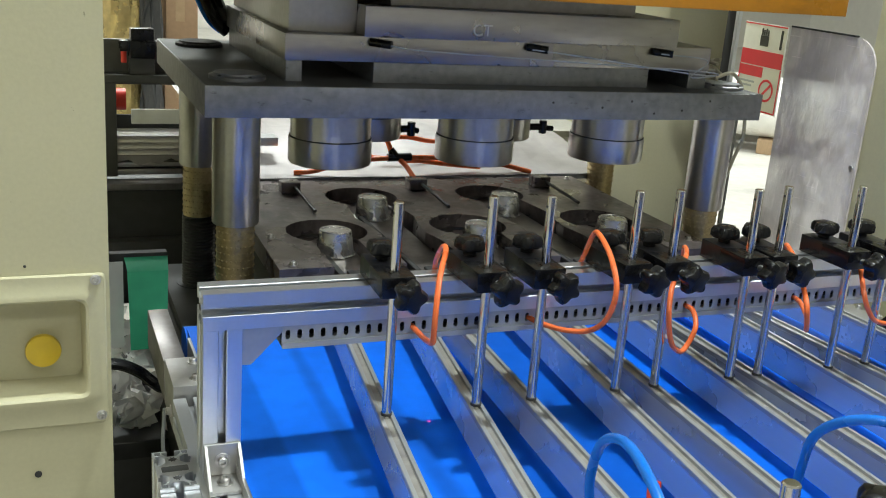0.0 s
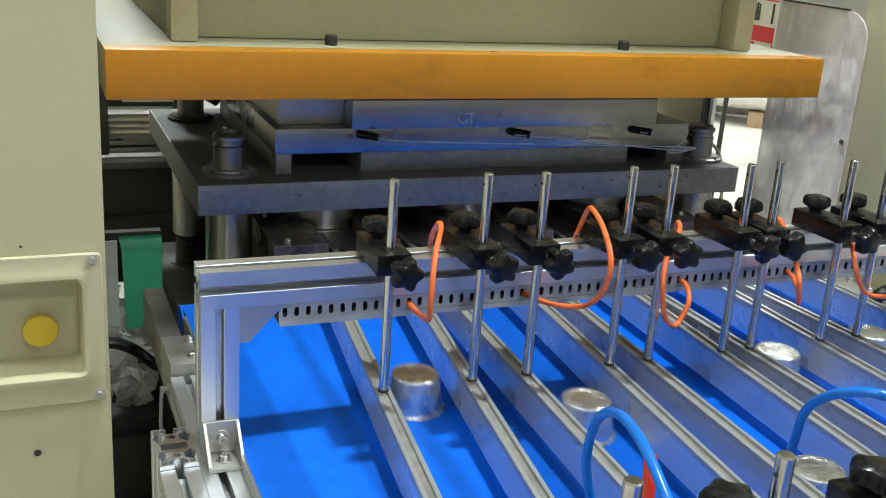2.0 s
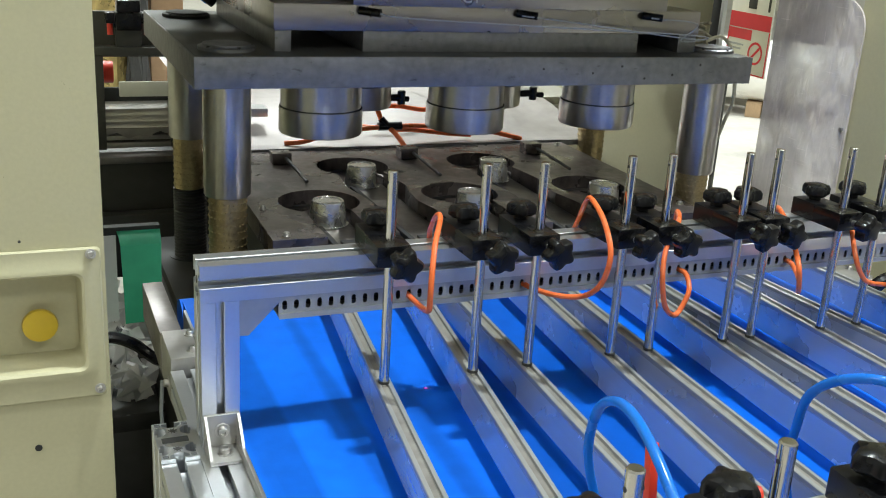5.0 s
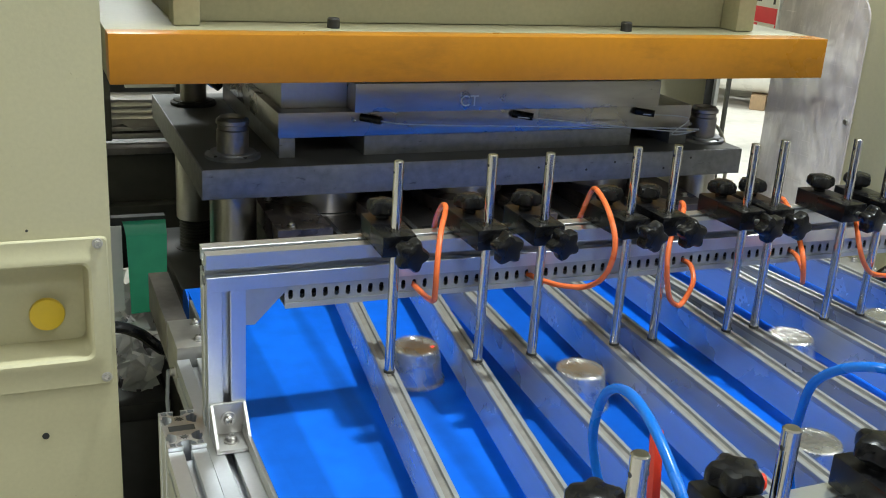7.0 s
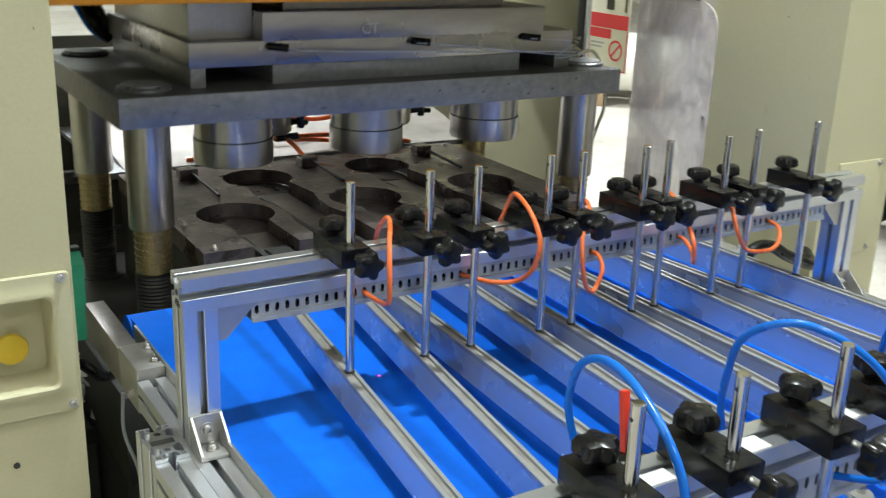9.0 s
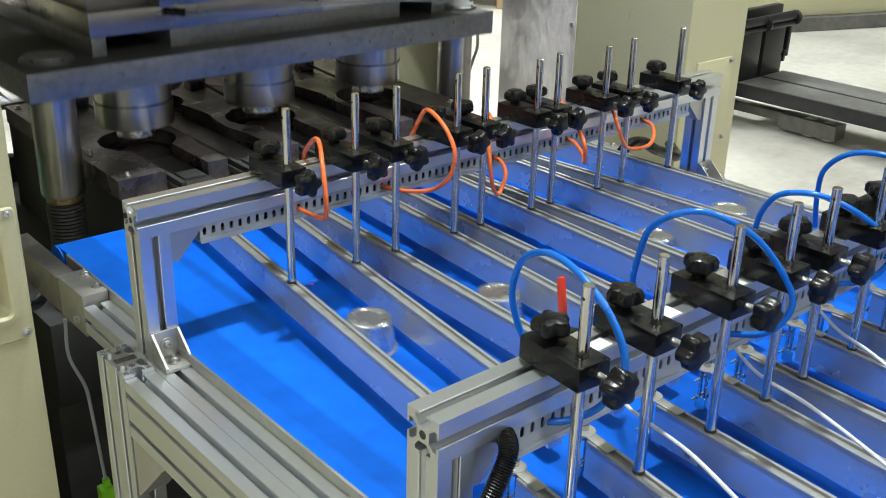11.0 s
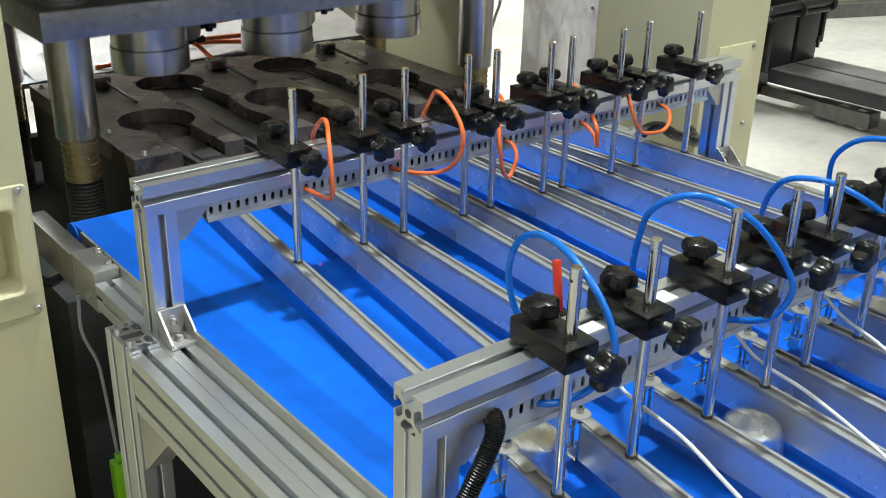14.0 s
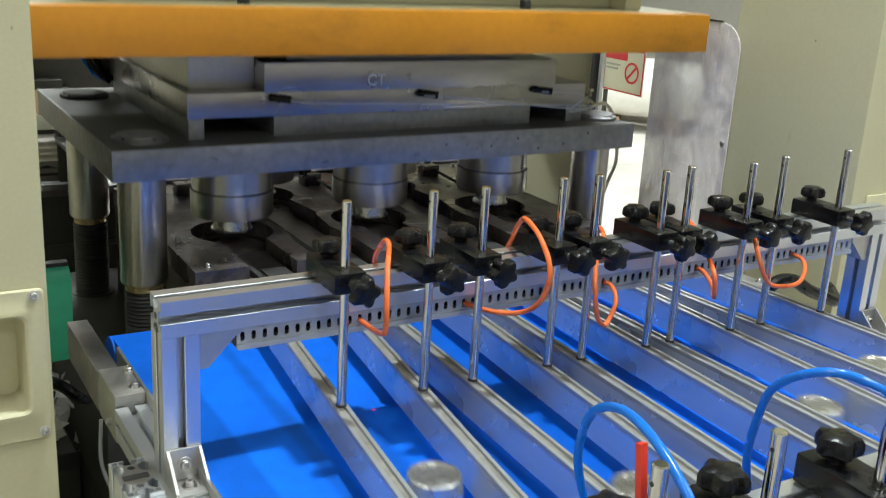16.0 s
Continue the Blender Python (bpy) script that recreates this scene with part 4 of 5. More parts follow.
# ---- behind and beside the press ----
def background():
    # roller table and bed behind the press, on its feed side
    f = thing("feed_table", pose(0, 0, 0), "grey feed table with steel bars and shiny foil strip", "feed table")
    part("bed", box(-0.30, 0.34, 1.60, 2.2, 0.40, 0.705, bevel=0.004), GREY_BED, f, "dark grey machine bed")
    part("lower_step", box(-0.30, 0.36, 1.555, 1.599, 0.44, 0.58, bevel=0.003), GREY_BED, f)
    part("ledge", box(-0.30, 0.36, 1.58, 1.64, 0.7055, 0.722, bevel=0.002), PLATE_WARM, f)
    part("slat_frame", box(-0.02, 0.045, 1.66, 1.70, 0.7225, 0.96, bevel=0.002), GREY_BED, f)
    part("slat_frame", box(0.205, 0.24, 1.66, 1.70, 0.7225, 0.96, bevel=0.002), GREY_BED, f)
    for z0, z1 in ((0.826, 0.841), (0.8095, 0.8245), (0.7935, 0.808), (0.777, 0.792)):
        bm = bmesh.new()
        pts = [(1.664, z0), (1.682, z1), (1.690, z1), (1.690, z0)]
        va, vb = ([bm.verts.new((x, y, z)) for y, z in pts] for x in (0.0455, 0.2045))
        bm.faces.new(va), bm.faces.new(vb[::-1])
        for k in range(4):
            bm.faces.new((va[k], va[k - 1], vb[k - 1], vb[k]))
        part("slat", bm, SLAT, f, "bright worn steel slat")
    for z0, z1 in ((0.7435, 0.756), (0.7235, 0.738)):
        part("lower_slat", box(0.0455, 0.2045, 1.672, 1.69, z0, z1, bevel=0.002), ALU_RAW, f)
    bm = bmesh.new()
    edge = [(0.0456 + 0.1588 * k / 12, 0.7575 + 0.010 * math.sin(1.1 * k) * math.sin(0.5 * k)) for k in range(13)]
    for y in (1.6665, 1.6675):
        vs = [bm.verts.new((x, y, z)) for x, z in edge] + [bm.verts.new((0.2044, y, 0.7755)), bm.verts.new((0.0456, y, 0.7755))]
        bm.faces.new(vs)
    part("foil_scrap_sheet", bm, SHEET, f, "torn foil edge hanging over the slats")
    part("white_cover", box(0.080, 0.205, 1.655, 1.667, 0.858, 0.895, bevel=0.002), PAPER, f, "white cover plate over the slats")
    part("slat_backing", box(0.0455, 0.2045, 1.6905, 1.699, 0.7225, 0.875), DARK, f)
    part("table_top", box(0.35, 1.6, 1.46, 3.2, 0.8605, 0.880, bevel=0.002), ALU_RAW, f)
    bm = bmesh.new()
    random.seed(21)
    ys = [1.134 + 0.0335 * k for k in range(12)] + [1.56 + 0.11 * k for k in range(15)]
    grid = []
    for y in ys:
        rise = min(1.0, max(0.0, (y - 1.14) / 0.30))
        grid.append([bm.verts.new((0.235 + 0.905 * k / 24, y, 0.8396 + 0.0478 * rise * rise * (3 - 2 * rise) + 0.0022 * math.sin(1.7 * k + 9 * y) * rise + random.uniform(0, 0.0012))) for k in range(25)])
    for ra, rb in zip(grid, grid[1:]):
        for k in range(24):
            bm.faces.new((ra[k], ra[k + 1], rb[k + 1], rb[k]))
    part("foil_strip", bm, SHEET, f, "bright crinkled aluminium foil strip fed into the dies", smooth=False)
    part("apron", box(0.20, 1.10, 1.1355, 1.90, 0.826, 0.838, bevel=0.001), PLATE, f, "grey steel infeed apron")
    part("apron_riser", box(0.36, 1.10, 1.475, 1.50, 0.8382, 0.8603), GREY_BED, f)
    part("leg", box(0.40, 0.48, 2.9, 3.0, 0, 0.8603), GREY_BED, f)
    part("leg", box(1.45, 1.55, 2.9, 3.0, 0, 0.8603), GREY_BED, f)
    part("leg", box(-0.30, -0.22, 1.9, 2.0, 0, 0.3995), GREY_BED, f)
    part("rear_crossbeam", box(-0.07, 0.40, 1.701, 1.715, 0.950, 1.062, bevel=0.003), GREY_BED, f, "dark grey crossbeam behind the press")
    part("beam_post", box(-0.07, -0.03, 1.701, 1.715, 0.7055, 0.9498), GREY_BED, f)
    v = thing("valve_unit", pose(0.108, 1.66, 0.9605), "black pneumatic valve with red push-in fittings", "valve")
    part("base_block", box(-0.09, 0.115, -0.004, 0.04, -0.0003, 0.02, bevel=0.002), GREY_BED, v)
    part("riser", box(-0.03, 0.03, 0.0, 0.04, 0.0203, 0.062, bevel=0.002), GREY_BED, v)
    part("body", box(-0.030, 0.030, -0.02, 0.04, 0.0622, 0.105, bevel=0.004), BLACK, v)
    part("cap", box(-0.028, 0.028, -0.02, 0.02, 0.1052, 0.135, bevel=0.004), BLACK, v)
    for x in (-0.062, 0.062):
        bm = rod(bmesh.new(), (x * 0.7, 0, 0.050), (x * 0.7, 0, 0.078), 0.007, 12)
        part("fitting", bm, RED, v, "red push-in fitting")
        part("elbow", box(x * 0.7 - 0.011, x * 0.7 + 0.011, -0.014, 0.014, 0.0782, 0.104, bevel=0.003), BLACK, v)
    bm = rod(bmesh.new(), (-0.10, 1.75, 0.905), (0.074, 1.75, 0.905), 0.028, 20)
    solid("red_roller", bm, RED, "red rubber roller behind the press", "roller")
    part("guide_plate", box(0.30, 0.36, 1.25, 1.30, 0.8864, 0.905, bevel=0.001), ALU, f)
    # green sheet and swarf at the foot of the press
    g = tagged(new("green_strip"), "hanging green plastic sheet beside the press bed", "sheet")
    bm = bmesh.new()
    path = [(0.860, 0.765), (0.835, 0.762), (0.815, 0.752), (0.805, 0.70), (0.800, 0.65), (0.806, 0.605)]
    rings = []
    for k, (y, z) in enumerate(path):
        x0, x1 = -0.008 + 0.001 * k, 0.069 - 0.002 * k
        rings.append([bm.verts.new((x, y + d, z)) for x, d in ((x0, 0.0), (x1, 0.004 * (k % 2)), (x1, 0.003 + 0.004 * (k % 2)), (x0, 0.003))])
    for a, b in zip(rings, rings[1:]):
        for i in range(4):
            bm.faces.new((a[i], a[(i + 1) % 4], b[(i + 1) % 4], b[i]))
    bm.faces.new(rings[0][::-1])
    bm.faces.new(rings[-1])
    part("strip", bm, GREEN, g)
    part("hanger", box(-0.05, 0.0685, 0.8605, 0.880, 0.748, 0.772), DARK, g)
    # white sheet paints the bright outside light left of the strip
    part("bright_gap_sheet", box(-0.046, -0.0115, 0.835, 0.8375, 0.60, 0.765), PAPER, g, "white sheet painted as outside light beside the strip")
    part("bracket", box(-0.0765, -0.0505, 0.60, 0.90, 0.70, 0.775), GREY_BED, g)
    random.seed(4)
    bm = bmesh.new()
    for k in range(150):
        c = Vector((random.uniform(-0.07, 0.075), random.uniform(0.80, 1.20), 0.43 + random.uniform(0, 0.12)))
        s = random.uniform(0.008, 0.03)
        q = Euler((random.uniform(0, 6), random.uniform(0, 6), 0)).to_matrix()
        v = [bm.verts.new(c + q @ Vector(p) * s) for p in ((-1, -0.6, 0), (1, -0.5, 0.2), (0.9, 0.6, -0.2), (-0.8, 0.7, 0.3))]
        bm.faces.new(v)
    solid("foil_scrap", bm, SCRAP, "heap of crumpled shiny foil offcuts", "scrap", kind="stuff", smooth=False)
    st = thing("scrap_tray", pose(0, 0, 0), "dark painted scrap tray beside the press bed", "tray")
    part("body", box(-0.072, 0.0565, 0.783, 1.357, 0.0, 0.418, bevel=0.003), GREY_BED, st)
    for a in ((-0.075, 0.0595, 0.778, 0.784), (-0.075, 0.0595, 1.356, 1.362)):
        part("rim", box(*a, 0.400, 0.434, bevel=0.002), DARK, st, "black folded tray rim")
    # near-black rectangle on the floor between the press columns
    solid("dark_patch", box(-0.075, 1.29, -0.9, 1.7, 0.0, 0.004), DARK_FLOOR, "dark rectangular patch on the floor under the conveyor", "stain", kind="structure", smooth=False)
    solid("black_hose", tube([(-0.0765, 0.5, 0.717), (-0.045, 0.5, 0.713), (-0.018, 0.5, 0.699), (0.0, 0.506, 0.68), (0.02, 0.53, 0.655), (0.045, 0.56, 0.64), (0.062, 0.58, 0.64)], 0.009), BLACK, "thick black rubber hose to the press bed", "hose")
    solid("cable_hose", tube([(1.293, 0.19, 0.79), (1.232, 0.125, 0.793), (1.19, 0.12, 0.808), (1.149, 0.12, 0.825), (1.106, 0.12, 0.848), (1.062, 0.12, 0.849), (1.03, 0.125, 0.817)], 0.011), BLACK, "black cable hose behind the gantry post", "hose")
    b = thing("press_bed", pose(0, 0, 0), "heavy press bed carrying the die set, blackened for the shade there", "press bed")
    # bed in near-black: the shade below the dies is in its colour
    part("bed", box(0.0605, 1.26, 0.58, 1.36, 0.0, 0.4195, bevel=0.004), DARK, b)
    # unseen plate added over the columns to darken the inside of the press
    part("crown", box(-0.0765, 1.2915, 0.30, 1.55, 2.36, 2.4), CREAM, b, "unseen cream crown plate added to keep light out of the press")
    # orange hoses and their tee behind the dies
    for pts in ([(0.375, 1.16, 0.846), (0.42, 1.15, 0.852), (0.49, 1.148, 0.872), (0.56, 1.146, 0.878), (0.61, 1.146, 0.881)],
                [(0.61, 1.146, 0.881), (0.70, 1.150, 0.879), (0.78, 1.155, 0.874), (0.87, 1.155, 0.860), (0.945, 1.145, 0.843)],
                [(0.61, 1.146, 0.88), (0.622, 1.128, 0.866), (0.628, 1.10, 0.852), (0.630, 1.09, 0.846)],
                [(0.615, 1.150, 0.872), (0.66, 1.152, 0.871), (0.70, 1.156, 0.866), (0.76, 1.160, 0.858), (0.82, 1.164, 0.852)],
                [(0.600, 1.148, 0.879), (0.575, 1.152, 0.878), (0.548, 1.160, 0.880), (0.53, 1.18, 0.89)],
                [(0.598, 1.150, 0.884), (0.594, 1.162, 0.900), (0.590, 1.17, 0.915)],
                [(0.60, 1.24, 0.904), (0.66, 1.24, 0.908), (0.73, 1.245, 0.897), (0.80, 1.25, 0.905), (0.86, 1.26, 0.93), (0.88, 1.262, 0.96)]):
        solid("air_hose", tube(pts, 0.0058), HOSE_O, "orange air hose behind the dies", "hose", "rear air hoses")
    bm = bmesh.new()
    rod(bm, (0.585, 1.146, 0.8805), (0.640, 1.147, 0.8815), 0.0095, 12)
    rod(bm, (0.606, 1.146, 0.881), (0.594, 1.155, 0.897), 0.0085, 12)
    solid("hose_tee", bm, BLACK, "black plastic hose tee fitting", "fitting")
    # goods standing behind the feed side
    for x, y, w, hs in ((0.50, 4.1, 0.16, (0.42, 0.38, 0.30)), (1.62, 3.9, 0.5, (0.45, 0.45))):
        cs = thing("carton_stack", pose(x, y, 0), "stack of brown cardboard cartons on the hall floor", "cartons", "carton stacks")
        z = 0.0
        for k, h in enumerate(hs):
            cb = part("carton", box(-w / 2 + 0.008 * k, w / 2, -0.2, 0.2, z + 0.0005, z + h, bevel=0.006), CARTON, cs)
            part("tape", box(-0.02, 0.02, -0.2012, -0.2003, z + h * 0.35, z + h - 0.008), WOOD, cb, "brown packing tape")
            z += h
    random.seed(9)
    for x, y, r, h, mat, lab in ((0.24, 4.0, 0.12, 1.25, GOLD, "tall bag of crinkled golden film"), (0.37, 3.9, 0.05, 1.2, DARK, "dark plastic sack standing upright")):
        bm = lathe(bmesh.new(), [(0.01, 0.0), (r * 0.9, 0.004), (r, 0.06)] + [(r * (1 + 0.10 * math.sin(2.3 * k)), 0.06 + (h - 0.14) * k / 9) for k in range(1, 10)] + [(r * 0.6, h - 0.02), (0.01, h)], pose(x, y, 0), 20)
        for v in bm.verts:
            v.co.x += random.uniform(-0.012, 0.012)
            v.co.y += random.uniform(-0.012, 0.012)
        solid("plastic_sack", bm, mat, lab, "sack", smooth=False)
    # far clutter beyond the left and right openings
    for x, y, w, h, mat, lab in ((-0.6, 7.5, 1.0, 1.35, WOOD, "brown boxed goods stacked on a pallet"), (0.6, 7.8, 0.8, 1.2, CREAM, "pale machine housing across the hall"), (-1.6, 6.0, 0.9, 1.1, WRAP, "white film-wrapped pallet load")):
        p = thing("pallet_load", pose(x, y, 0), lab, "pallet load", "far pallet loads")
        part("load", box(-w / 2, w / 2, -0.4, 0.4, 0.14, h, bevel=0.02), mat, p)
        for k in range(3):
            part("runner", box(-w / 2, w / 2, -0.4 + 0.33 * k, -0.28 + 0.33 * k, 0.0, 0.13), WOOD, p)
    # wrapped rolls lying across squared timbers, seen through the side opening
    base = pose(4.90, 5.17, 0.0, 0, 0, -42)
    for dy in (0.0, 0.46):
        bm = lathe(bmesh.new(), [(0.05, -0.7), (0.19, -0.7), (0.20, -0.68), (0.20, 0.68), (0.19, 0.7), (0.05, 0.7)], base @ pose(0, dy, 0.311, 0, 90, 0), 28)
        solid("film_roll", bm, WRAP, "white wrapped film roll lying on timber", "roll", "film rolls")
    for dx in (-0.45, 0.06, 0.5):
        bm = box(dx - 0.055, dx + 0.055, -0.14, 0.68, 0.0, 0.110, bevel=0.006)
        for v in bm.verts:
            v.co = base @ v.co
        solid("timber_beam", bm, WOOD, "rough timber beam under film rolls", "timber", "timber beams")


def forklift():
    """A black pallet stacker seen beyond the column: mast with bars, and two pairs of legs."""
    s = thing("pallet_stacker", pose(3.98, 1.74, 0.0, 0, 0, 1.5), "black pallet stacker with worn steel forks on the floor", "pallet stacker")
    part("mast", box(-0.30, 0.10, 0.10, 0.24, 0.05, 2.0, bevel=0.01), FORK_BLACK, s)
    for x0 in (-0.088, 0.132):
        part("fork_heel", box(x0, x0 + 0.19, -0.005, 0.055, 0.20, 0.50, bevel=0.010), FORK_BLACK, s, "black fork heel plate")
        fk = part("fork", box(x0, x0 + 0.21, -1.15, -0.006, 0.158, 0.228, bevel=0.012), FORK_BLACK, s)
        part("worn_top", box(x0 + 0.008, x0 + 0.202, -1.138, -0.014, 0.2265, 0.2295, bevel=0.001), FORK_WORN, fk, "scuffed bare fork top")
    for z, r in ((0.520, 0.023), (0.480, 0.014)):
        bm = rod(bmesh.new(), (-0.20, -0.03, z), (0.335, -0.03, z), r, 18, 0.008)
        part("cross_bar", bm, FORK_BLACK, s)
    bm = rod(bmesh.new(), (0.336, -0.03, 0.506), (0.355, -0.03, 0.506), 0.038, 22, 0.008)
    part("bar_end", bm, FORK_BLACK, s)
    part("bar_clip", rod(bmesh.new(), (0.058, -0.032, 0.502), (0.070, -0.032, 0.506), 0.040, 20), FORK_BLACK, s)
    part("carriage", box(-0.20, 0.37, 0.056, 0.098, 0.30, 0.56, bevel=0.008), FORK_BLACK, s)
    part("side_plate", box(0.345, 0.370, -0.01, 0.10, 0.30, 0.462, bevel=0.006), FORK_BLACK, s)
    part("side_foot", box(0.323, 0.344, -0.01, 0.10, 0.275, 0.335, bevel=0.006), FORK_BLACK, s)
    for x0 in (0.05, 0.60):
        part("outrigger", box(x0, x0 + 0.075, -0.20, 0.34, 0.045, 0.095, bevel=0.015), FORK_WORN, s, "worn steel outrigger leg")
        we = part("wheel_carrier", sheet_with_holes([(x0 - 0.012, -0.50), (x0 + 0.087, -0.50), (x0 + 0.087, -0.22), (x0 + 0.075, -0.19), (x0, -0.19), (x0 - 0.012, -0.22)], [(x0 + 0.0375, -0.445, 0.030), (x0 + 0.0375, -0.345, 0.030)], 0.018, 0.092, 20), FORK_WORN, s, "steel wheel carrier", smooth=False)
        for k in range(2):
            bm = rod(bmesh.new(), (x0 + 0.016, -0.345 - 0.10 * k, 0.050), (x0 + 0.059, -0.345 - 0.10 * k, 0.050), 0.050, 20)
            part("load_wheel", bm, WRAP, we, "cream load wheel")
    d = thing("machine_frame", pose(6.6, 2.9, 0, 0, 0, -20), "cream machine frame standing across the aisle", "machine")
    for x in (-1.6, -0.4, 0.8, 2.0):
        part("upright", box(x, x + 0.10, 0, 0.1, 0.1, 1.4, bevel=0.006), CREAM, d)
    part("sill", box(-1.6, 2.1, -0.02, 0.12, 0.10, 0.26, bevel=0.006), CREAM, d)
    part("plinth", box(-1.6, 2.1, -0.10, 0.6, 0.0, 0.099, bevel=0.004), FORK_WORN, d)
    part("back_panel", box(-1.6, 2.1, 0.3, 0.34, 0.26, 1.4), DUCT, d)


def small_hoses():
    for pts in LOOPS_O:
        solid("orange_hose", tube(pts, 0.0032, 10, 8), HOSE_O, "orange air hose looping over the gantry beam", "hose", "gantry air hoses")
    for pts in LOOPS_B:
        solid("blue_hose", tube(pts, 0.0035, 12, 8), HOSE_B, "glossy blue air hose arching over the clamps", "hose", "blue air hoses")
    for pts in WIRES:
        solid("white_wire", tube(pts, 0.0022, 8, 8), WHITE, "thin white sensor wire between the rails", "wire", "sensor wires")
    # corrugated conduit out of the front gantry's duct
    c = [Vector(p) for p in ((0.066, -0.562, 0.960), (0.055, -0.584, 0.953), (0.040, -0.590, 0.934), (0.022, -0.592, 0.908), (0.004, -0.594, 0.880), (-0.020, -0.598, 0.84), (-0.032, -0.602, 0.7935))]
    o = tagged(new("corrugated_conduit"), "black corrugated cable conduit from the gantry duct", "conduit")
    bm = tube(c, 0.0078, 16, 24)
    n = 16
    bm.verts.ensure_lookup_table()
    for r in range(len(bm.verts) // n):
        if r % 2 == 0:
            ring = [bm.verts[r * n + k] for k in range(n)]
            mid = sum((v.co for v in ring), Vector()) / n
            for v in ring:
                v.co = mid + (v.co - mid) * 1.17
    part("conduit", bm, BLACK, o, smooth=False)
    # red lever and red push-in ends on the front gantry
    lv = thing("red_lever", pose(0.215, -0.494, 0.978, -12, 6, 10), "red plastic shut-off lever on a black hose valve", "lever")
    part("handle", box(-0.004, 0.004, -0.003, 0.003, 0.0, 0.052, bevel=0.0012), RED, lv)
    part("valve_body", box(-0.009, 0.009, -0.035, 0.010, -0.022, -0.0002, bevel=0.002), BLACK, lv)
    for x in (0.268, 0.380, 0.49):
        bm = rod(bmesh.new(), (x, -0.537, 1.012), (x - 0.014, -0.531, 1.012), 0.0058, 14, 0.001)
        solid("push_fitting", bm, RED, "red push-in hose fitting on a clamp", "fitting", "red fittings")
    # white tape flags on the front beam between the clamps
    for k, (x, w) in enumerate(((0.165, 0.030), (0.262, 0.036), (0.38, 0.028), (0.465, 0.02), (0.555, 0.026))):
        solid("tape_label", box(x, x + w, -0.5725, -0.557 + 0.004 * (k % 2), 1.0004, 1.0010), PAPER, "white paper tape stuck on the gantry beam", "label", "tape labels", smooth=False)
    lm = thing("lime_tag", pose(0.012, 0.25, 0.0), "lime green plastic clip on a thin upright wire", "tag")
    part("clip", box(-0.012, 0.010, -0.012, 0.012, 0.34, 0.452, bevel=0.004), LIME, lm)
    part("tab", box(-0.004, 0.006, -0.006, 0.006, 0.4522, 0.466, bevel=0.002), LIME, lm)
    bm = tube([(0, 0, 0.0), (0.0, 0, 0.3398)], 0.004, 8, 2)
    part("lower_wire", bm, DUCT, lm)
    part("wire", tube([(0, 0, 0.4658), (-0.002, 0, 0.50), (-0.008, 0, 0.60), (-0.012, 0.002, 0.64), (-0.02, 0.03, 0.68), (-0.018, 0.03, 0.741)], 0.0026, 8, 6), DUCT, lm, "thin grey wire")


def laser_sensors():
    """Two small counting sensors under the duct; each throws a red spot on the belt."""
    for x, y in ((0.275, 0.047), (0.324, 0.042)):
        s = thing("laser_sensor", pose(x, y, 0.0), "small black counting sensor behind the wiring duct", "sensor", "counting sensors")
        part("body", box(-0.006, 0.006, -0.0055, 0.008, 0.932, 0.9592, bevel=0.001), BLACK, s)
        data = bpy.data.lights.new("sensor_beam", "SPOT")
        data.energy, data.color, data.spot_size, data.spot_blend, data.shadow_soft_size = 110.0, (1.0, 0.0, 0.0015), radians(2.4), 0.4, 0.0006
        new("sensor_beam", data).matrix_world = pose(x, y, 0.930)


# ---- cups ----
def cup_mesh():
    bm = bmesh.new()
    n = 48
    rings = []
    for r, z, wob in ((0.0368, 0.0, 0), (0.0374, 0.0012, 0), (0.0340, 0.0022, 0), (0.0332, 0.006, 1), (0.0302, 0.030, 1), (0.0284, 0.0415, 1), (0.0270, 0.0430, 0), (0.0246, 0.0430, 0), (0.0238, 0.0415, 0), (0.012, 0.0418, 0)):
        rings.append([bm.verts.new(((r + wob * 0.0003 * (i % 2)) * math.cos(2 * math.pi * i / n), (r + wob * 0.0003 * (i % 2)) * math.sin(2 * math.pi * i / n), z)) for i in range(n)])
    for a, b in zip(rings, rings[1:]):
        for i in range(n):
            bm.faces.new((a[i], a[(i + 1) % n], b[(i + 1) % n], b[i]))
    bm.faces.new(rings[-1])
    return mesh_of(bm, True)


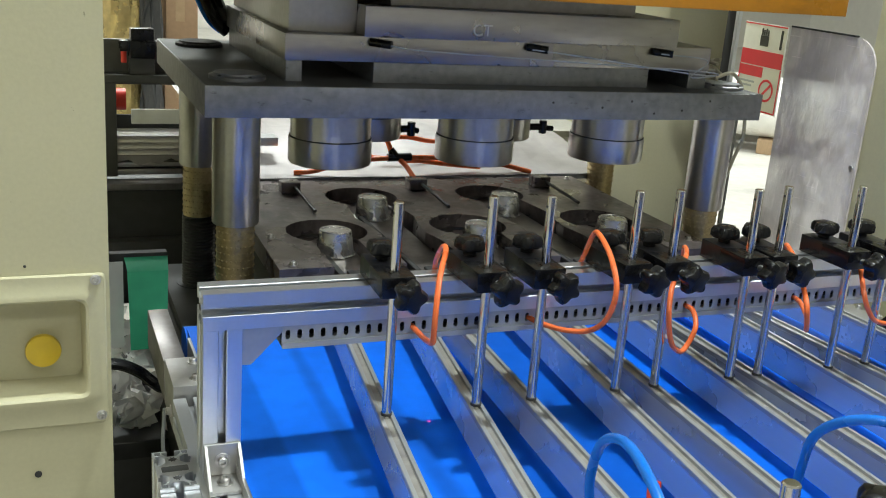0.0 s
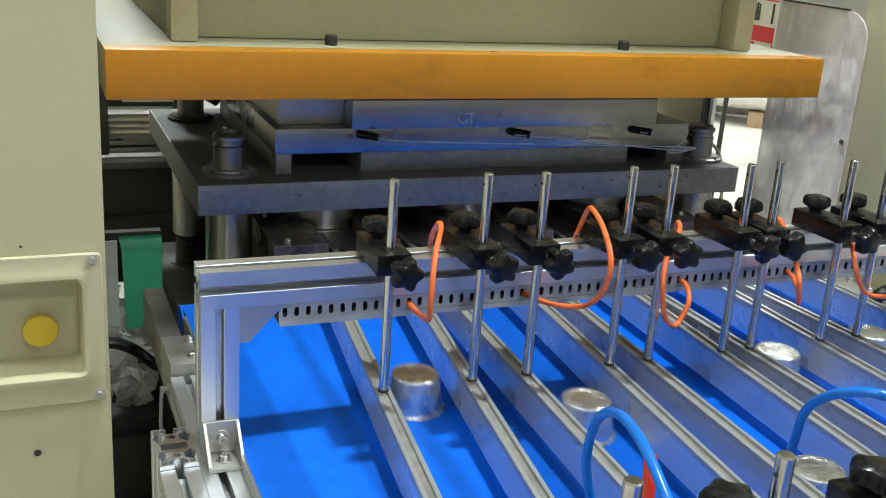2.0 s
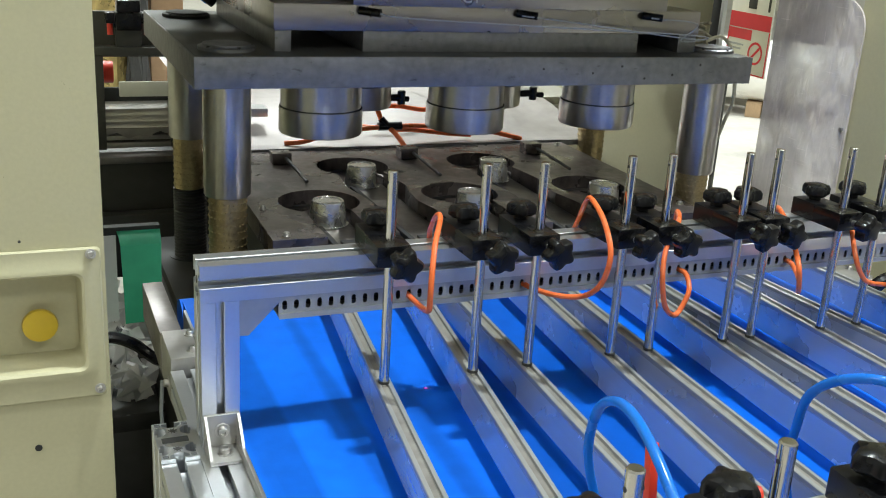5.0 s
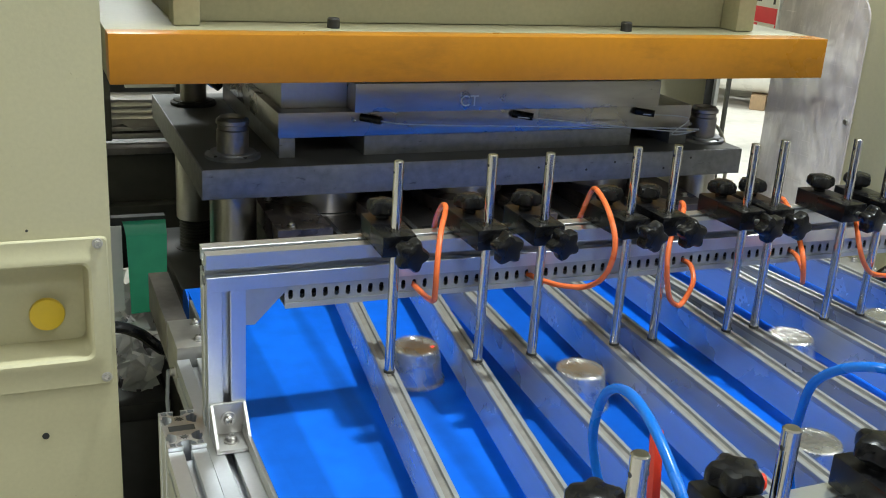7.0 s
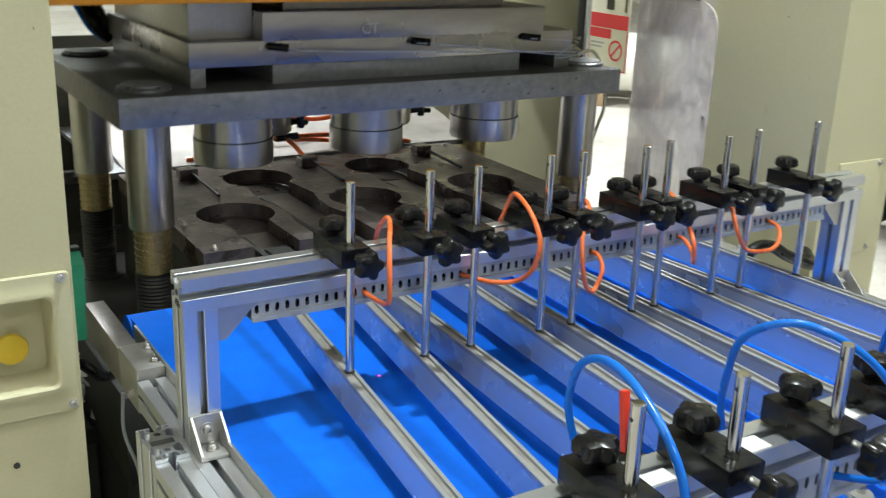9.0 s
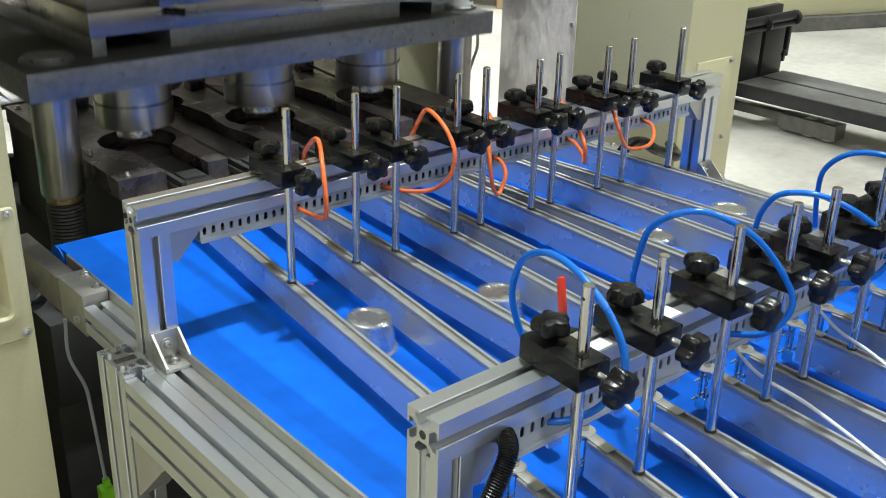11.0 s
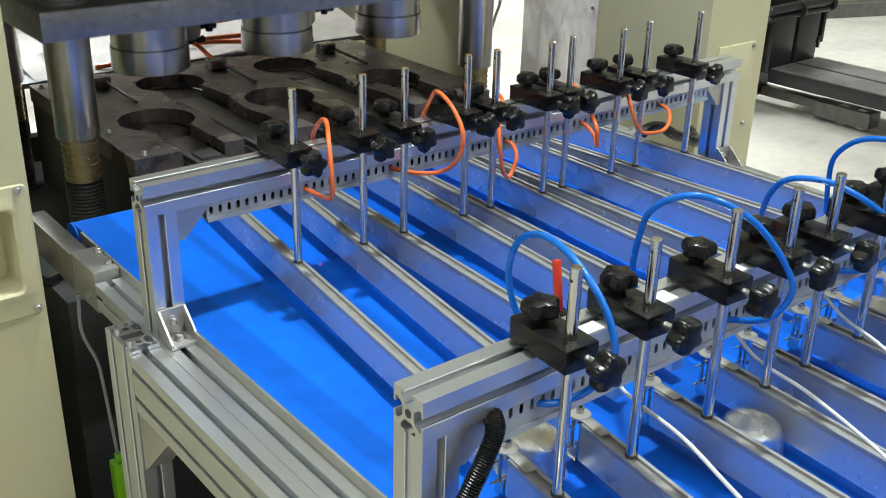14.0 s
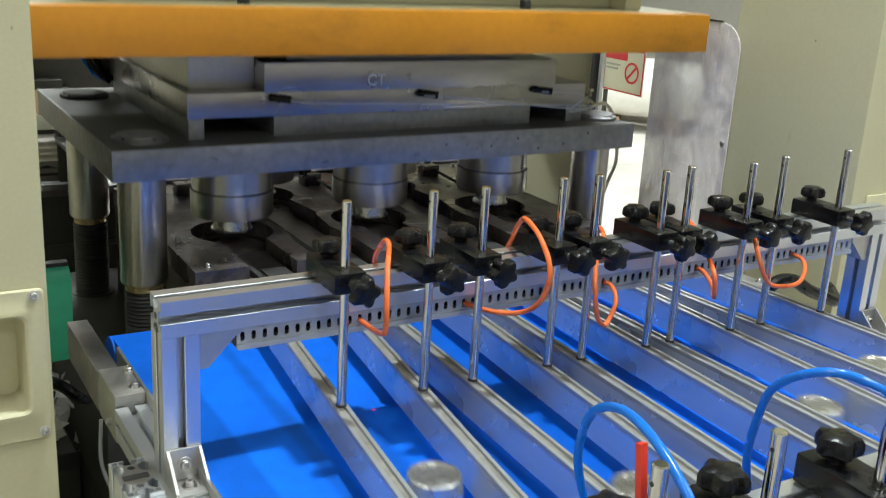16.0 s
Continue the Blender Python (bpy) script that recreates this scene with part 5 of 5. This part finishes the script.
LOOPS_O = [
    [(0.272, 0.056, 0.985), (0.268, 0.045, 1.008), (0.262, 0.015, 1.034), (0.258, -0.005, 1.037), (0.239, -0.040, 1.020), (0.228, -0.062, 0.990), (0.226, -0.066, 0.965), (0.228, -0.058, 0.953), (0.229, -0.035, 0.948), (0.230, 0.010, 0.946)],
    [(0.460, 0.056, 0.985), (0.456, 0.038, 1.008), (0.446, 0.005, 1.045), (0.438, -0.022, 1.052), (0.432, -0.060, 1.038), (0.428, -0.085, 1.010), (0.424, -0.080, 0.975), (0.418, -0.055, 0.951), (0.398, -0.030, 0.944), (0.380, -0.005, 0.945), (0.374, 0.010, 0.946)],
    [(0.614, 0.058, 0.985), (0.604, 0.045, 1.010), (0.575, 0.000, 1.014), (0.530, -0.045, 1.000), (0.512, -0.068, 0.975), (0.522, -0.066, 0.935), (0.545, -0.052, 0.914), (0.562, -0.042, 0.913), (0.577, -0.036, 0.935), (0.586, -0.015, 0.948), (0.592, 0.010, 0.946)],
    [(0.775, 0.058, 0.985), (0.760, 0.040, 1.008), (0.720, -0.030, 1.004), (0.690, -0.088, 0.980), (0.695, -0.090, 0.952), (0.709, -0.076, 0.938), (0.722, -0.060, 0.946), (0.745, -0.020, 0.950), (0.760, 0.010, 0.946)],
    [(0.872, 0.058, 0.985), (0.864, 0.040, 1.008), (0.835, -0.010, 1.006), (0.805, -0.060, 0.975), (0.815, -0.065, 0.950), (0.840, -0.060, 0.932), (0.885, -0.060, 0.927), (0.915, -0.050, 0.935), (0.940, -0.025, 0.946), (0.955, 0.010, 0.946)],
]
LOOPS_B = [
    [(0.216, -0.445, 0.935), (0.206, -0.436, 0.970), (0.198, -0.437, 1.005), (0.192, -0.455, 1.045), (0.181, -0.495, 1.069), (0.170, -0.540, 1.072), (0.162, -0.585, 1.055), (0.163, -0.608, 1.025), (0.163, -0.612, 0.995), (0.150, -0.600, 0.965), (0.132, -0.580, 0.948), (0.118, -0.563, 0.944)],
    [(0.372, -0.458, 0.935), (0.359, -0.462, 0.975), (0.349, -0.474, 1.014), (0.336, -0.495, 1.055), (0.335, -0.528, 1.082), (0.352, -0.556, 1.086), (0.390, -0.585, 1.060), (0.417, -0.610, 1.015), (0.421, -0.618, 0.985), (0.408, -0.602, 0.955), (0.388, -0.563, 0.944)],
    [(0.600, -0.455, 0.935), (0.585, -0.465, 0.975), (0.570, -0.480, 1.015), (0.562, -0.505, 1.045), (0.566, -0.545, 1.056), (0.585, -0.575, 1.046), (0.612, -0.598, 1.024), (0.640, -0.615, 0.995), (0.630, -0.606, 0.962), (0.610, -0.590, 0.950), (0.590, -0.563, 0.944)],
    [(0.770, -0.445, 0.935), (0.748, -0.452, 0.985), (0.730, -0.465, 1.030), (0.722, -0.500, 1.062), (0.728, -0.545, 1.070), (0.748, -0.580, 1.055), (0.768, -0.606, 1.020), (0.768, -0.612, 0.985), (0.745, -0.590, 0.952), (0.720, -0.563, 0.944)],
]
WIRES = [
    [(0.288, -0.505, 0.905), (0.276, -0.535, 0.885), (0.262, -0.625, 0.882), (0.238, -0.715, 0.874), (0.215, -0.82, 0.866), (0.205, -0.95, 0.8645)],
    [(0.452, -0.530, 0.905), (0.443, -0.581, 0.884), (0.428, -0.655, 0.884), (0.404, -0.750, 0.876), (0.395, -0.785, 0.8645)],
    [(0.622, -0.530, 0.905), (0.611, -0.579, 0.884), (0.588, -0.635, 0.884), (0.566, -0.690, 0.878), (0.553, -0.735, 0.8645)],
]
hall()
conveyor()
gantry(0.0, 1.172, "aluminium profile gantry over the belt with slotted duct", 0.083, 1.085, 0.934)
g2 = gantry(G2Y, 1.20, "aluminium profile gantry over the belt with slotted duct", 0.083, 1.10, 0.925)
g2.location.x = G2X
rails()
clamps()
left_column()
right_column()
warning_sign()
lower_die()
SLIDE = upper_die()
background()
forklift()
small_hoses()
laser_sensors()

PERIOD, LOW = 1.25, 0.70
CUP = cup_mesh()
CUP.materials.append(FOIL)


def slide_z(t):
    a = 2 * math.pi * (t - LOW) / PERIOD
    return 0.976 - 0.102 * math.cos(a) - 0.005 * math.cos(2 * a)


# the dies' order of lanes, and how far ahead each cup of a stroke has slid when the slide is lowest
LANE_HOLE = [0, 3, 1, 4, 2]
SLIP = {0: [0.034, 0.044, 0.040, 0.035, 0.035, 0.060, 0.036, 0.028, 0.035, 0.038, 0.037, 0.022, -0.003, 0.03],
        1: [-0.075, -0.081, -0.030, -0.03, -0.05, -0.066, -0.022, -0.020, -0.03, -0.05, -0.088, -0.050, -0.110, -0.03],
        2: [-0.156, -0.251, -0.273, -0.20, -0.18, -0.22, -0.190, -0.240, -0.20, -0.19, -0.250, -0.220, -0.289, -0.2],
        3: [-0.043, -0.017, -0.055, -0.03, -0.02, -0.04, -0.034, -0.072, -0.03, -0.03, -0.03, -0.080, -0.056, -0.03],
        4: [-0.02, 0.0, -0.03, 0.01, -0.01, -0.02, 0.0, -0.01, -0.02, 0.0, -0.01, -0.02, 0.0, -0.01]}
SPEED, TRAY = 0.70, -1.75
BELT_Z, CHUTE_Z = 0.8052, 0.8132


def lane_x(lane, y):
    a, b = 2 * lane, 2 * lane + 1
    return (rail_x(a, y) + rail_x(b, y)) / 2


def cup_rows(lane, k):
    """The way of one cup: formed in its die, dropped on the chute, blown forward, carried along its lane to the tray."""
    hx, hy = HOLES[LANE_HOLE[lane]]
    low = LOW + PERIOD * k
    c = SLIP[lane][k] + 0.026
    form = low - PERIOD            # the stroke that forms it
    turn = random.uniform(0, 80)
    zw = 0.724 + 0.001 * k
    lean = -16 if lane == 0 else random.uniform(-5, 5)
    way = [(form - 9.0, hx, hy, zw, 0, 0), (form - 0.10, hx, hy, zw, 0, 0)]
    for d in (0.0, 0.08, 0.16, 0.24, 0.31):
        way.append((form + d, hx, hy, slide_z(form + d) - (0.107 if d < 0.2 else 0.133), 0, 0))
    way += [(form + 0.37, hx - 0.004, hy - 0.012, slide_z(form + 0.37) - 0.152, -6, lean * 0.6), (form + 0.44, hx - 0.004, hy - 0.034, 0.846, -8, lean),
            (form + 0.50, hx - 0.002, hy - 0.052, CHUTE_Z, 0, 0), (form + 0.60, hx - 0.002, hy - (0.075 if lane % 2 == 0 else 0.11), CHUTE_Z, 0, 0)]

    def on_belt(y):
        return low + (c - y) / SPEED
    leave = max(form + 0.74, on_belt(0.36) - 0.08)
    way.append((leave, (hx + lane_x(lane, 0.5)) / 2, 0.53, CHUTE_Z, -4, 0))
    for y in (0.34, 0.2, 0.0, -0.3, -0.6, -1.0, -1.4):
        if on_belt(y) > leave + 0.06:
            way.append((on_belt(y), lane_x(lane, y), y, BELT_Z, 0, 0))
    way.append((on_belt(TRAY), lane_x(lane, TRAY), TRAY - 0.002 * k, BELT_Z + 0.0035 * k, 0, 0))
    way.append((on_belt(TRAY) + 30, lane_x(lane, TRAY), TRAY - 0.002 * k, BELT_Z + 0.0035 * k, 0, 0))
    rows = []
    for a, b in zip(way, way[1:]):
        if b[0] <= 0 or a[0] >= 16.0:
            continue
        for t in (max(a[0], 0.0), min(b[0], 16.0)):
            if not rows or t > rows[-1][0] + 0.02:
                f = (t - a[0]) / (b[0] - a[0])
                x, y, z, rx, ry = (p + (q - p) * f for p, q in zip(a[1:], b[1:]))
                rows.append((t, pose(x, y, z, rx, ry, turn)))
    return rows


CUPS = []
random.seed(11)
for k in range(14):
    for lane in range(5):
        rows = cup_rows(lane, k)
        ob = tagged(new("foil_cup", CUP), "small upturned aluminium foil cup riding the belt", "foil cup", "foil cups")
        CUPS.append((ob, rows))


def motions():
    rows = [(k * 0.1, pose(0, 0, slide_z(k * 0.1))) for k in range(161)]
    walk(SLIDE, rows)
    for ob, way in CUPS:
        walk(ob, way)


motions()
